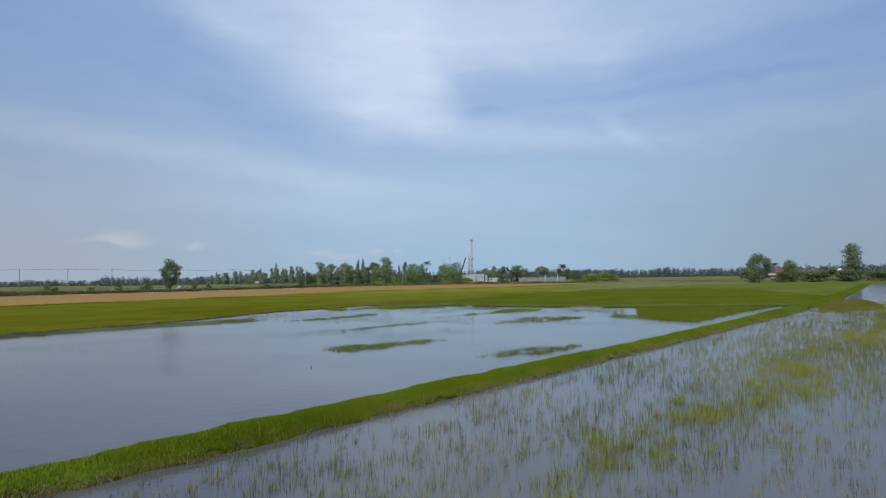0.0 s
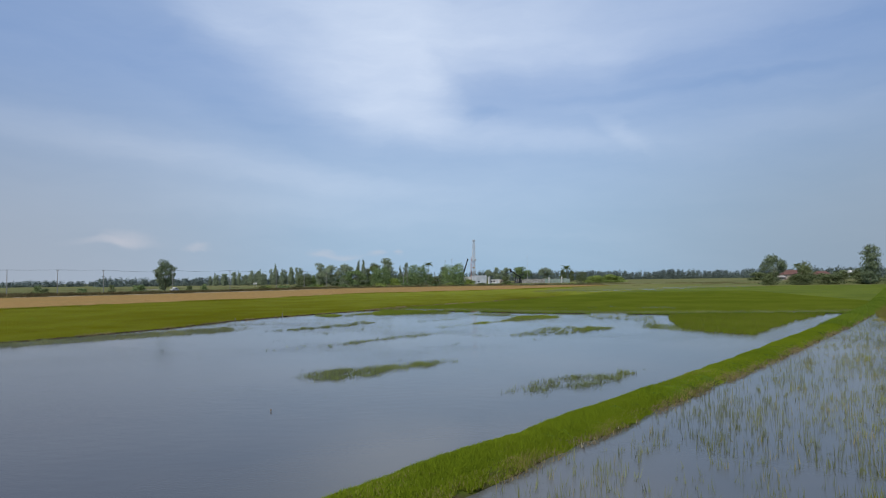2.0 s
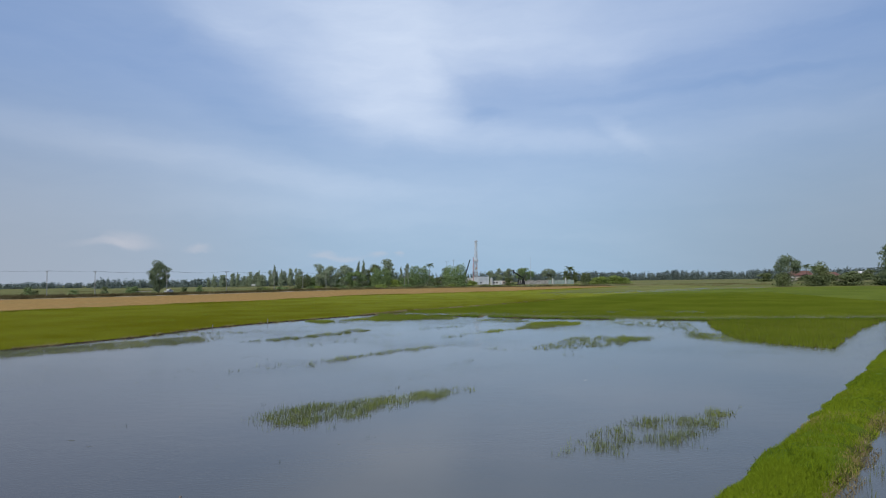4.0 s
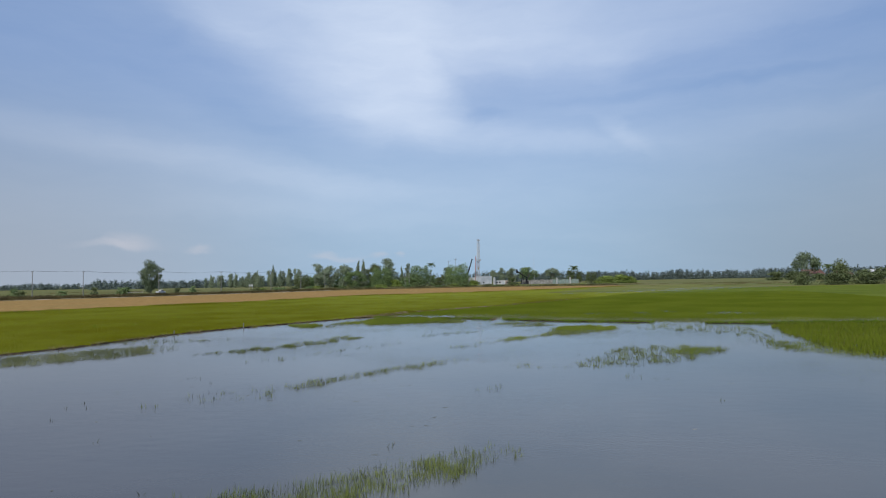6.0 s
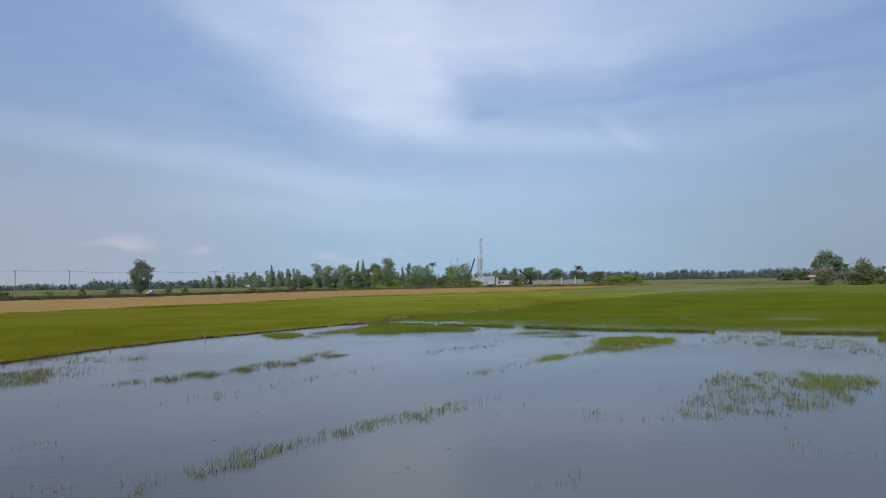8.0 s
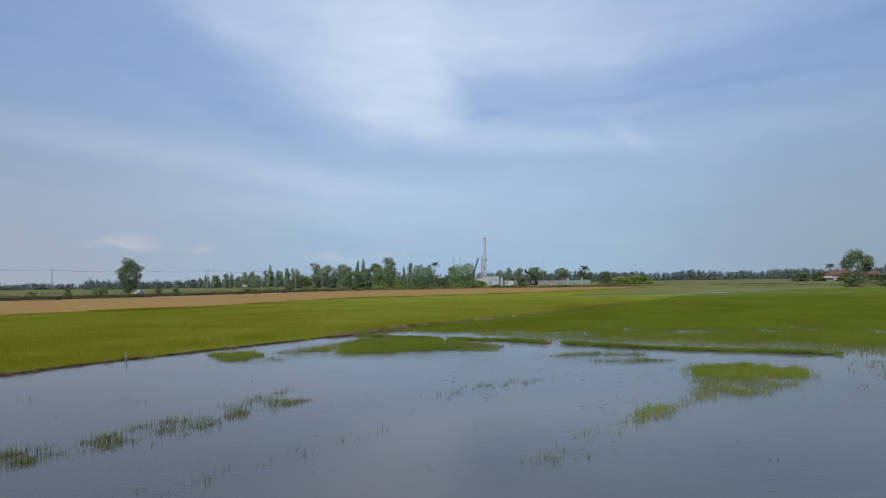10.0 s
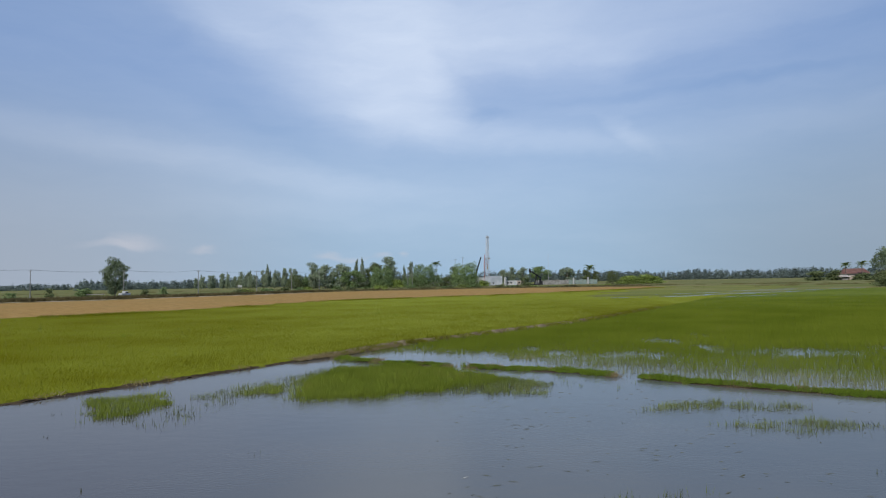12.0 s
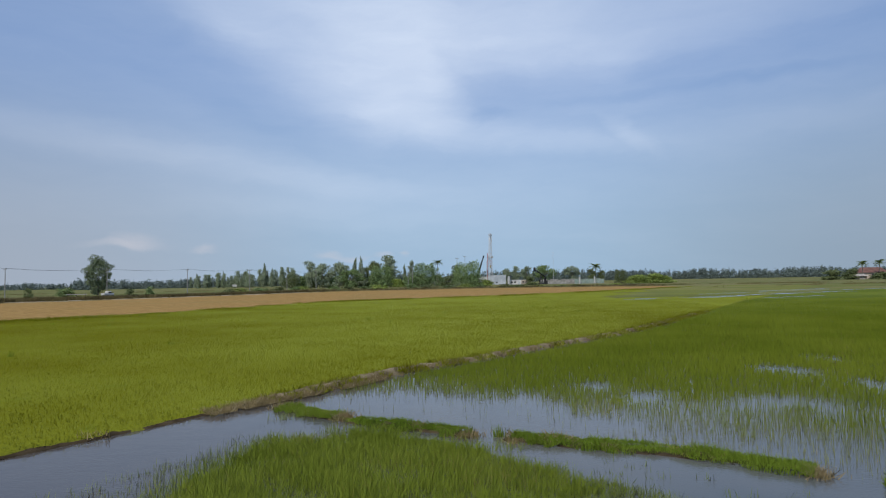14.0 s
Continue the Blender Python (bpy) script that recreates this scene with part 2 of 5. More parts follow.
M_GROUND, M_WATER = ground_material(), water_material()
M_RICE = blade_material("young_rice", (0.152, 0.154, 0.002), (0.270, 0.304, 0.032), (0.28, 0.27, 0.06), 0.28, 0.12)
M_RICE_DARK = blade_material("flooded_rice", (0.155, 0.212, 0.022), (0.262, 0.322, 0.048), (0.27, 0.23, 0.07), 0.28)
M_REED = blade_material("marsh_grass", (0.148, 0.190, 0.052), (0.305, 0.36, 0.105), (0.20, 0.16, 0.08), 0.25)
M_SEEDLING = blade_material("sparse_rice", (0.10, 0.125, 0.05), (0.33, 0.36, 0.16), (0.38, 0.32, 0.14), 0.25)
M_CLUMP = blade_material("ridge_rice", (0.175, 0.21, 0.03), (0.30, 0.335, 0.06), (0.36, 0.30, 0.10), 0.3)
M_FALLOW = blade_material("fallow_grass", (0.15, 0.165, 0.025), (0.25, 0.215, 0.06), (0.34, 0.28, 0.12), 0.25)
M_BUND = blade_material("bund_grass", (0.122, 0.185, 0.009), (0.228, 0.30, 0.018), (0.33, 0.27, 0.10))
M_BUND_DARK = blade_material("coarse_bund_grass", (0.105, 0.172, 0.016), (0.195, 0.275, 0.032), (0.33, 0.27, 0.10), 0.25)
M_RICE_FIELD = blade_material("flooded_field_rice", (0.128, 0.176, 0.014), (0.198, 0.248, 0.026), (0.20, 0.18, 0.05), 0.25, 0.2)
M_WEED = blade_material("drowned_weed", (0.075, 0.08, 0.06), (0.20, 0.205, 0.16), (0.36, 0.36, 0.33), 0.1)
M_STEM = blade_material("dark_reed_stems", (0.042, 0.054, 0.020), (0.115, 0.14, 0.042), (0.12, 0.10, 0.05), 0.2)
M_DEBRIS = blade_material("bleached_debris", (0.15, 0.115, 0.055), (0.31, 0.25, 0.13), (0.42, 0.37, 0.25), 0.15)
M_PASTURE = blade_material("rough_pasture", (0.085, 0.095, 0.03), (0.20, 0.16, 0.075), (0.26, 0.21, 0.11), 0.15)
M_DRY = blade_material("dry_straw", (0.20, 0.14, 0.05), (0.42, 0.28, 0.11), (0.40, 0.33, 0.18), 0.2)
M_SCRUB = blade_material("verge_scrub", (0.075, 0.064, 0.032), (0.15, 0.125, 0.058), (0.26, 0.2, 0.09), 0.2)
M_EARTH = surface("bund_earth", (0.034, 0.026, 0.016), (0.068, 0.051, 0.031), 1.2, 18, 0.95, 0.05, 0.03)
t = M_EARTH.node_tree
p = t.nodes["Principled BSDF"]
was = p.inputs["Base Color"].links[0].from_socket
moss = blend(t, ramp01(t, grain(t, 1.3, 5), 0.35, 0.65), (0.062, 0.10, 0.006), (0.092, 0.138, 0.009))
t.links.new(blend(t, rig(t, "ShaderNodeAttribute", attribute_name="turf").outputs["Fac"], was, moss), p.inputs["Base Color"])
M_BARK = surface("bark", (0.16, 0.13, 0.10), (0.26, 0.22, 0.18), 1.5, 14, 0.9)
M_LEAF = leaf_material("broad_leaves", (0.098, 0.152, 0.060), (0.20, 0.27, 0.112))
M_EUC = leaf_material("eucalyptus_leaves", (0.088, 0.122, 0.076), (0.17, 0.21, 0.122))
# paler copy of the eucalyptus green, haze over the distant wood mixed in
M_EUC_HAZE = leaf_material("hazed_eucalyptus_leaves", (0.142, 0.182, 0.122), (0.255, 0.30, 0.192))
M_LIGHT = leaf_material("light_leaves", (0.15, 0.205, 0.045), (0.27, 0.335, 0.085))
M_HEDGE = leaf_material("dark_scrub_leaves", (0.084, 0.108, 0.05), (0.155, 0.185, 0.082))
M_PALM = leaf_material("palm_leaves", (0.092, 0.132, 0.052), (0.184, 0.23, 0.086))
# bluish, paled greens: distance haze painted into the far trees' leaf colour
M_FAR_HAZE = leaf_material("hazed_far_leaves", (0.10, 0.132, 0.12), (0.15, 0.186, 0.166))
M_CONCRETE = surface("pale_concrete", (0.20, 0.195, 0.18), (0.33, 0.325, 0.31), 0.6, 12)
M_WHITE = surface("white_sheet", (0.42, 0.42, 0.415), (0.60, 0.59, 0.575), 0.25, 6, 0.5)
M_GREY = surface("grey_sheet", (0.36, 0.40, 0.44), (0.48, 0.51, 0.55), 0.3, 6, 0.5)
M_STEEL = surface("painted_steel", (0.45, 0.45, 0.46), (0.58, 0.57, 0.57), 0.5, 8, 0.5, metal=0.2)
M_RED = surface("red_paint", (0.40, 0.17, 0.14), (0.48, 0.23, 0.19), 0.5, 8, 0.55)
M_BLACK = surface("dark_machine_paint", (0.012, 0.012, 0.014), (0.03, 0.03, 0.03), 0.5, 8, 0.5)
M_ROOF = surface("red_roof_tile", (0.11, 0.05, 0.04), (0.16, 0.085, 0.07), 0.4, 5, 0.8)
M_PLASTER = surface("cream_plaster", (0.40, 0.33, 0.27), (0.52, 0.44, 0.37), 0.4, 6)
M_TIN = surface("weathered_tin", (0.30, 0.27, 0.24), (0.42, 0.39, 0.36), 0.4, 6, 0.6)
M_GLASS = surface("dark_window", (0.03, 0.035, 0.04), (0.05, 0.055, 0.06), 0.5, 5, 0.15, 0.5)
M_WIRE = surface("wire", (0.05, 0.05, 0.05), (0.09, 0.09, 0.09), 1, 5, 0.5)
M_YELLOW = surface("yellow_paint", (0.45, 0.32, 0.08), (0.52, 0.40, 0.14), 0.5, 8, 0.5)
M_GREENP = surface("green_fence_paint", (0.20, 0.27, 0.24), (0.27, 0.33, 0.30), 0.5, 8, 0.6)


# ---- mesh helpers ----
def raw_mesh(name, verts, faces, mat):
    """A mesh from arrays: faces is an (n, 3) or (n, 4) array, or a list of such arrays."""
    me = bpy.data.meshes.new(name)
    blocks = faces if isinstance(faces, list) else [faces]
    sizes = np.concatenate([np.full(len(b), b.shape[1], dtype=np.int32) for b in blocks])
    loops = np.concatenate([b.ravel() for b in blocks]).astype(np.int32)
    me.vertices.add(len(verts))
    me.vertices.foreach_set("co", np.asarray(verts, dtype=np.float32).ravel())
    me.loops.add(len(loops))
    me.loops.foreach_set("vertex_index", loops)
    me.polygons.add(len(sizes))
    me.polygons.foreach_set("loop_start", np.concatenate([[0], np.cumsum(sizes)[:-1]]).astype(np.int32))
    me.materials.append(mat)
    me.update(calc_edges=True)
    return me


def number(me, key, values):
    me.attributes.new(key, "FLOAT", "POINT").data.foreach_set("value", np.asarray(values, dtype=np.float32))


def part(name, bm, mat, parent, label=""):
    me = bpy.data.meshes.new(name)
    bm.to_mesh(me)
    bm.free()
    me.materials.append(mat)
    ob = new(name, me)
    ob.parent = parent
    return tagged(ob, label)


def piece(name, me, parent, m=None):
    ob = new(name, me)
    ob.parent = parent
    if m is not None:
        ob.matrix_basis = m
    return ob


def base(name, x, y, z=0.0, turn=0.0, **tags):
    ob = new(name)
    ob.matrix_basis = pose(x, y, z, 0, 0, turn)
    return tagged(ob, **tags)


def box(bm, x, y, z, sx, sy, sz, bevel=0.0):
    """A box whose foot's middle is at (x, y, z)."""
    g = bmesh.ops.create_cube(bm, size=1.0, matrix=Matrix.Translation((x, y, z + sz / 2)) @ Matrix.Diagonal((sx, sy, sz, 1)))
    if bevel:
        edges = {e for v in g["verts"] for e in v.link_edges}
        bmesh.ops.bevel(bm, geom=list(edges), offset=bevel, segments=1, affect="EDGES")
    return bm


def bar(bm, p, q, r0, r1=None, sides=6):
    """A round bar from p to q."""
    p, q = Vector(p), Vector(q)
    d = q - p
    m = Matrix.Translation((p + q) / 2) @ d.to_track_quat("Z", "Y").to_matrix().to_4x4()
    bmesh.ops.create_cone(bm, cap_ends=True, segments=sides, radius1=r0, radius2=r0 if r1 is None else r1, depth=d.length, matrix=m)
    return bm


def bars(*rods, sides=6):
    bm = bmesh.new()
    for rod in rods:
        bar(bm, *rod, sides=sides)
    return bm


def boxes(*items, bevel=0.0):
    bm = bmesh.new()
    for it in items:
        box(bm, *it, bevel=bevel)
    return bm


# ---- plan of the fields ----
DIKE = [(-150, -60), (-95, 0), (-70, 26), (-52, 45), (-41, 57), (-33.5, 67), (-28.4, 77), (-25.9, 86.5), (-22.4, 93.2), (-18.2, 98.9), (-14.5, 104.2), (-11.5, 108.7)]
FAR_BUND = [(-11.5, 108.7), (-7.4, 115.2), (-3.3, 119.8), (2.5, 126.8), (8.0, 133.4), (17.3, 147.6), (24.7, 159.0)]
BUND_2 = [(-10.4, 107.6), (-9.2, 106.5), (-6.5, 104.8), (-4.3, 103.7), (-1.9, 102.7), (0.7, 101.6), (3.5, 99.6), (7.3, 96.5), (10.6, 94.6), (14.6, 92.9), (19.5, 90.6), (27.0, 88.0), (38.0, 86.5), (47.0, 86.0)]
NEAR_BUND = [(-34.0, -8.0), (-18.85, 7.87), (-8.43, 19.05), (-5.43, 22.35), (-2.53, 25.95), (1.85, 30.97), (6.58, 36.53), (10.6, 41.2), (17.15, 48.78), (24.8, 58.0), (32.45, 67.05), (46.5, 84.45), (62.0, 104.0), (92.0, 145.0), (130.0, 197.0)]
RICE_EDGE = FAR_BUND[:-1] + [(26.0, 161.0), (44.0, 190.0), (78.0, 240.0), (120.0, 300.0)]
STRAW_NEAR = [(-180, 36), (-122, 88), (-87, 127), (-66, 160), (-48, 180), (-31, 221), (6, 244), (36, 272), (62, 302), (84, 330)]
STRAW_FAR = [(84, 341), (60, 358), (10, 368), (-52, 350), (-80, 300), (-90, 284), (-112, 254), (-134, 236), (-215, 166), (-300, 90)]
FALLOW = [(40.6, 72.4), (45.0, 72.6), (50.5, 75.5), (57.0, 86.0), (63.0, 98.0), (60.0, 100.5), (49.0, 86.0)]
PENINSULA = [(25.5, 86.5), (23.6, 82.0), (20.0, 69.0), (20.4, 64.4), (22.8, 61.2), (33.0, 74.0), (42.5, 84.5), (36.0, 86.0)]


def lush(pts):
    """Tone of the young rice: yellow-olive by the old dike, darkened on that side to imitate lens falloff, greener and
    paler towards the middle.
    """
    return np.clip(0.41 + (pts[:, 0] + 20) / 42 + (pts[:, 1] - 115) / 150 + 0.26 * ripple(pts * (0.5, 1.0), 5.0, 2) + 0.12 * ripple(pts, 2.0, 5), 0, 1)


def inside(pts, poly):
    x, y = pts[:, 0], pts[:, 1]
    hit = np.zeros(len(pts), bool)
    for (x0, y0), (x1, y1) in zip(poly, poly[1:] + poly[:1]):
        if y0 != y1:
            hit ^= ((y0 > y) != (y1 > y)) & (x < (x1 - x0) * (y - y0) / (y1 - y0) + x0)
    return hit


def off_line(pts, line):
    """The distance of points from a broken line."""
    best = np.full(len(pts), 1e9)
    for a, b in zip(line, line[1:]):
        a, d = np.array(a), np.subtract(b, a)
        k = np.clip(((pts - a) @ d) / max(d @ d, 1e-9), 0, 1)
        best = np.minimum(best, np.hypot(*(pts - a - k[:, None] * d).T))
    return best


def ripple(pts, size, seed=0.0):
    """Smooth noise over the plan, about -1 to 1."""
    x, y = pts[:, 0] / size + seed, pts[:, 1] / size - seed
    return (np.sin(1.7 * x + 1.3 * np.sin(1.1 * y)) + np.sin(1.9 * y + 1.6 * np.sin(0.9 * x + 2)) + np.sin(1.2 * (x + y) + np.sin(2.3 * (x - y)))
            + 0.6 * np.sin(3.7 * x - 1.1 * y) + 0.6 * np.sin(3.1 * y + 2.2 * x + 1)) / 3.2


LEFT_FIELD = DIKE + RICE_EDGE[1:] + [(120, 420), (-500, 420), (-500, -60)]
RIGHT_FIELD = [(-10.4, 107.6)] + BUND_2[1:] + [(62, 104), (92, 145), (130, 197), (400, 420), (120, 420)] + RICE_EDGE[::-1]
STRAW = STRAW_NEAR + STRAW_FAR
VERGE = STRAW_FAR + [(-330, 210), (-250, 330), (-207, 316), (-173, 306), (-150, 316), (-128, 324), (-110, 345), (-80, 380), (-30, 395), (90, 385)]
FIELD_END = [(27, 209), (44, 207), (60, 214), (80, 229), (97, 246), (118, 257), (170, 250), (400, 240)]
OLIVE = FIELD_END + [(400, 420), (60, 420), (84, 335), (62, 303)]


BEYOND = STRAW_FAR + [(-2600, 90), (-2600, 3600), (2600, 3600), (2600, 341)]


def steps(lo, hi, a, b, fine, grow=1.03):
    """Grid lines from lo to hi, even between a and b and wider outside."""
    mid = list(np.arange(a, b + fine, fine))
    out, d = [], fine
    x = mid[-1]
    while x < hi:
        d *= grow
        x += d
        out.append(min(x, hi))
    left, d, x = [], fine, mid[0]
    while x > lo:
        d *= grow
        x -= d
        left.append(max(x, lo))
    return np.array(left[::-1] + mid + out)


def build_ground():
    xs, ys = steps(-2600, 2600, -40, 46, 0.7, 1.045), steps(-900, 3600, 60, 150, 0.7, 1.045)
    gx, gy = np.meshgrid(xs, ys)
    p = np.stack([gx.ravel(), gy.ravel()], 1)
    left, right, straw, verge = (inside(p, q) for q in (LEFT_FIELD, RIGHT_FIELD, STRAW, VERGE))
    wob = 0.05 * ripple(p, 2.2) + 0.04 * ripple(p, 0.9, 3)
    z = np.full(len(p), -0.28)
    far = (p[:, 1] > 225) | (p[:, 0] > 175) | (p[:, 0] < -160)
    z[far] = 0.10
    edge = off_line(p, DIKE + RICE_EDGE)
    z = np.where(left, 0.10 + 0.4 * wob, z)
    dry = np.clip(np.maximum((p[:, 1] - 124) / 30, (p[:, 0] - 34) / 20), 0, 1)
    z = np.where(right, -0.16 + 0.24 * dry + 0.5 * wob * (1 - dry), z)
    for cx, cy, rx, ry in ((33, 206, 6, 2.4), (46, 209, 9, 2.8), (66, 222, 12, 2.2), (84, 232, 9, 2.0), (60, 232, 15, 1.8), (104, 250, 14, 2.2), (58, 203, 10, 1.4), (86, 252, 16, 1.8)):
        z = np.where(((p[:, 0] - cx) / rx) ** 2 + ((p[:, 1] - cy - 0.5 * (p[:, 0] - cx)) / ry) ** 2 < 1, -0.1, z)
    z = np.where(straw | verge, 0.12 + 0.3 * wob, z)
    z = np.where(verge, z + 0.1 + wob, z)
    pen = inside(p, PENINSULA)
    fallow = inside(p + 1.6 * np.column_stack([ripple(p, 2.0, 3), ripple(p, 2.2, 5)]), FALLOW)
    z = np.where(fallow, 0.05 + 0.6 * wob, z)
    z = np.where(pen, -0.06 + 0.4 * wob, z)
    n, mrow = len(xs), len(ys)
    i = np.arange(n * mrow).reshape(mrow, n)
    faces = np.stack([i[:-1, :-1], i[:-1, 1:], i[1:, 1:], i[1:, :-1]], -1).reshape(-1, 4)
    me = raw_mesh("ground", np.column_stack([p, z]), faces, M_GROUND)
    olive = inside(p + np.column_stack([4 * ripple(p, 9, 1), 4 * ripple(p, 7, 2)]), OLIVE) * (0.75 + 0.25 * ripple(p, 14, 6)) * ~straw
    away = inside(p, BEYOND)
    left &= ~away
    right &= ~away
    number(me, "rough", np.maximum(np.maximum((far | away) & ~straw, olive), fallow))
    number(me, "rice", (left & ~straw) * (1 - olive))
    number(me, "dark", np.maximum((right & (z > -0.05)) * (1 - olive), pen))
    number(me, "lush", lush(p))
    number(me, "straw", straw)
    number(me, "verge", verge)
    me.polygons.foreach_set("use_smooth", np.ones(len(faces), bool))
    tagged(new("ground", me), "flat farmland of mud, rice floor and straw", "ground", kind="structure")


build_ground()

bm = bmesh.new()
bmesh.ops.create_grid(bm, x_segments=2, y_segments=2, size=0.5, matrix=Matrix.Translation((25, 120, 0)) @ Matrix.Diagonal((380, 380, 1, 1)))
me = bpy.data.meshes.new("water")
bm.to_mesh(me)
bm.free()
me.materials.append(M_WATER)
tagged(new("water", me), "still shallow flood water on the rice fields", "water", kind="structure")


# ---- bunds ----
def along(line, gap):
    """Points at even gaps along a line, with the sideways direction."""
    p = np.array(line, float)
    seg = np.hypot(*np.diff(p, axis=0).T)
    s = np.concatenate([[0], np.cumsum(seg)])
    at = np.arange(0, s[-1], gap)
    q = np.column_stack([np.interp(at, s, p[:, k]) for k in (0, 1)])
    d = np.gradient(q, axis=0)
    d /= np.hypot(*d.T)[:, None]
    return q, np.column_stack([d[:, 1], -d[:, 0]])


def bund(name, line, half, height, label, gap=0.35, turf=0.0):
    """A low earth bank with an uneven rounded top."""
    q, side = along(line, gap)
    k = np.array([-1.25, -1.0, -0.75, -0.45, -0.15, 0.15, 0.45, 0.75, 1.0, 1.25])
    prof = np.array([-0.45, -0.1, 0.45, 0.86, 1.0, 1.0, 0.86, 0.45, -0.1, -0.45])
    wid = half * (1 + 0.16 * ripple(q, 1.7, 2) + 0.10 * ripple(q, 0.6, 7))
    hgt = height * (1 + 0.15 * ripple(q, 2.5, 4) + 0.08 * ripple(q, 0.7, 1))
    ends = np.minimum(np.arange(len(q)), np.arange(len(q))[::-1]) * gap
    hgt, wid = hgt * np.clip(0.15 + ends / 0.9, 0, 1), wid * np.clip(0.4 + ends / 1.2, 0, 1)
    v = np.zeros((len(q), len(k), 3))
    v[:, :, :2] = q[:, None] + side[:, None] * (k[None, :, None] * wid[:, None, None])
    v[:, :, 2] = prof[None] * hgt[:, None] + 0.03 * np.random.default_rng(5).normal(size=(len(q), len(k)))
    i = np.arange(len(q) * len(k)).reshape(len(q), len(k))
    f = np.stack([i[:-1, :-1], i[:-1, 1:], i[1:, 1:], i[1:, :-1]], -1).reshape(-1, 4)
    me = raw_mesh(name, v.reshape(-1, 3), f, M_EARTH)
    me.polygons.foreach_set("use_smooth", np.ones(len(f), bool))
    flat2 = v.reshape(-1, 3)[:, :2]
    cover = np.clip(turf * 1.7 - 2.6 * np.clip(np.tile(k, len(q)), 0, 2) ** 3 + 0.7 * ripple(flat2, 0.8, 3), 0, 1) if turf else np.zeros(len(flat2))
    number(me, "turf", cover)
    return tagged(new(name, me), label, "bank", kind="structure")


bund("earth_bund", NEAR_BUND, 1.03, 0.30, "low earth bund overgrown with bright green grass", turf=1.0)
bund("earth_bund", BUND_2[:4] + [(-4.0, 103.5)], 0.30, 0.08, "narrow low mud bund with tufts of grass", turf=0.4)
bund("earth_bund", [(-3.4, 103.2)] + BUND_2[4:6] + [(3.1, 100.2)], 0.36, 0.10, "narrow low mud bund under thick grass", turf=0.4)
bund("earth_bund", [(4.0, 99.15)] + BUND_2[7:10] + [(17.2, 91.6)], 0.34, 0.09, "narrow low mud bund under thick grass", turf=0.5)
bund("earth_bund", [(21.4, 89.9)] + BUND_2[11:], 0.45, 0.10, "narrow low mud bund under thick grass", turf=0.5)
bund("earth_bund", DIKE, 0.11, 0.05, "bare brown mud edge of the rice field")
path = bund("earth_bund", FAR_BUND, 0.34, 0.23, "narrow pale mud path bund with dry straw")


M_TRACK = surface("pale_dirt", (0.30, 0.245, 0.17), (0.40, 0.335, 0.25), 0.3, 5, 0.95, 0.1, 0.02)
path.data.materials[0] = surface("dry_mud", (0.13, 0.10, 0.06), (0.23, 0.185, 0.115), 1.0, 14, 0.95, 0.1, 0.03)
track = bund("dirt_track", [(-150, 225), (-134, 238.5), (-112, 256.5), (-90, 286.5), (-79, 303), (-58, 342)], 1.3, 0.26, "pale dirt track beside the straw field", 2.0)
track.data.materials[0] = M_TRACK


# ---- grass and rice ----
def blades(name, pts, z, low, high, width, mat, seed, label, lean=0.35, stuff="grass", tint=None, sunward=False, wavy=0.0):
    """Upright pointed blades at the given places, as one mesh."""
    r = np.random.default_rng(seed)
    n = len(pts)
    h = r.uniform(low, high, n)
    if wavy:
        h *= 1 + wavy * ripple(pts, 0.7, seed) + 0.5 * wavy * ripple(pts, 0.25, seed + 3)
    a, tilt, face = r.uniform(0, 6.283, n), r.normal(0, lean, n), r.uniform(0, 6.283, n)
    if sunward:
        face = math.atan2(SUN_TO.y, SUN_TO.x) + math.pi / 2 + r.normal(0, 0.55, n)
    w = width * r.uniform(0.6, 1.3, n) * 0.5
    base3 = np.column_stack([pts, z if np.ndim(z) else np.full(n, z)])
    bend = np.column_stack([np.cos(a) * tilt * h, np.sin(a) * tilt * h])
    wide = np.column_stack([np.cos(face) * w, np.sin(face) * w, np.zeros(n)])
    tip = base3 + np.column_stack([bend, h])
    v = np.stack([base3 - wide * 1.7, base3 + wide * 1.7, tip], 1)
    me = raw_mesh(name, v.reshape(-1, 3), np.arange(n)[:, None] * 3 + np.array([0, 1, 2]), mat)
    tone = np.clip(r.uniform(0, 1, n) if tint is None else tint, 0, 1)
    number(me, "tint", np.repeat(tone, 3))
    return tagged(new(name, me), label, stuff, kind="stuff")


def scatter(poly, count, seed, keep=None):
    """Random places inside an outline; keep(points) gives the chance of each."""
    r = np.random.default_rng(seed)
    p = np.array(poly, float)
    q = r.uniform(p.min(0), p.max(0), (count, 2))
    q = q[inside(q, list(map(tuple, poly)))]
    if keep is not None:
        q = q[r.uniform(size=len(q)) < keep(q)]
    return q


def tufted(q, each, spread, seed):
    """Several blades round each place."""
    r = np.random.default_rng(seed)
    return np.repeat(q, each, 0) + r.normal(0, spread, (len(q) * each, 2))


def line_strip(line, half, count, seed):
    q, side = along(line, 0.05)
    r = np.random.default_rng(seed)
    i = r.integers(0, len(q), count)
    k = r.uniform(-1, 1, count)
    return q[i] + side[i] * (k * half)[:, None], k, q[i]


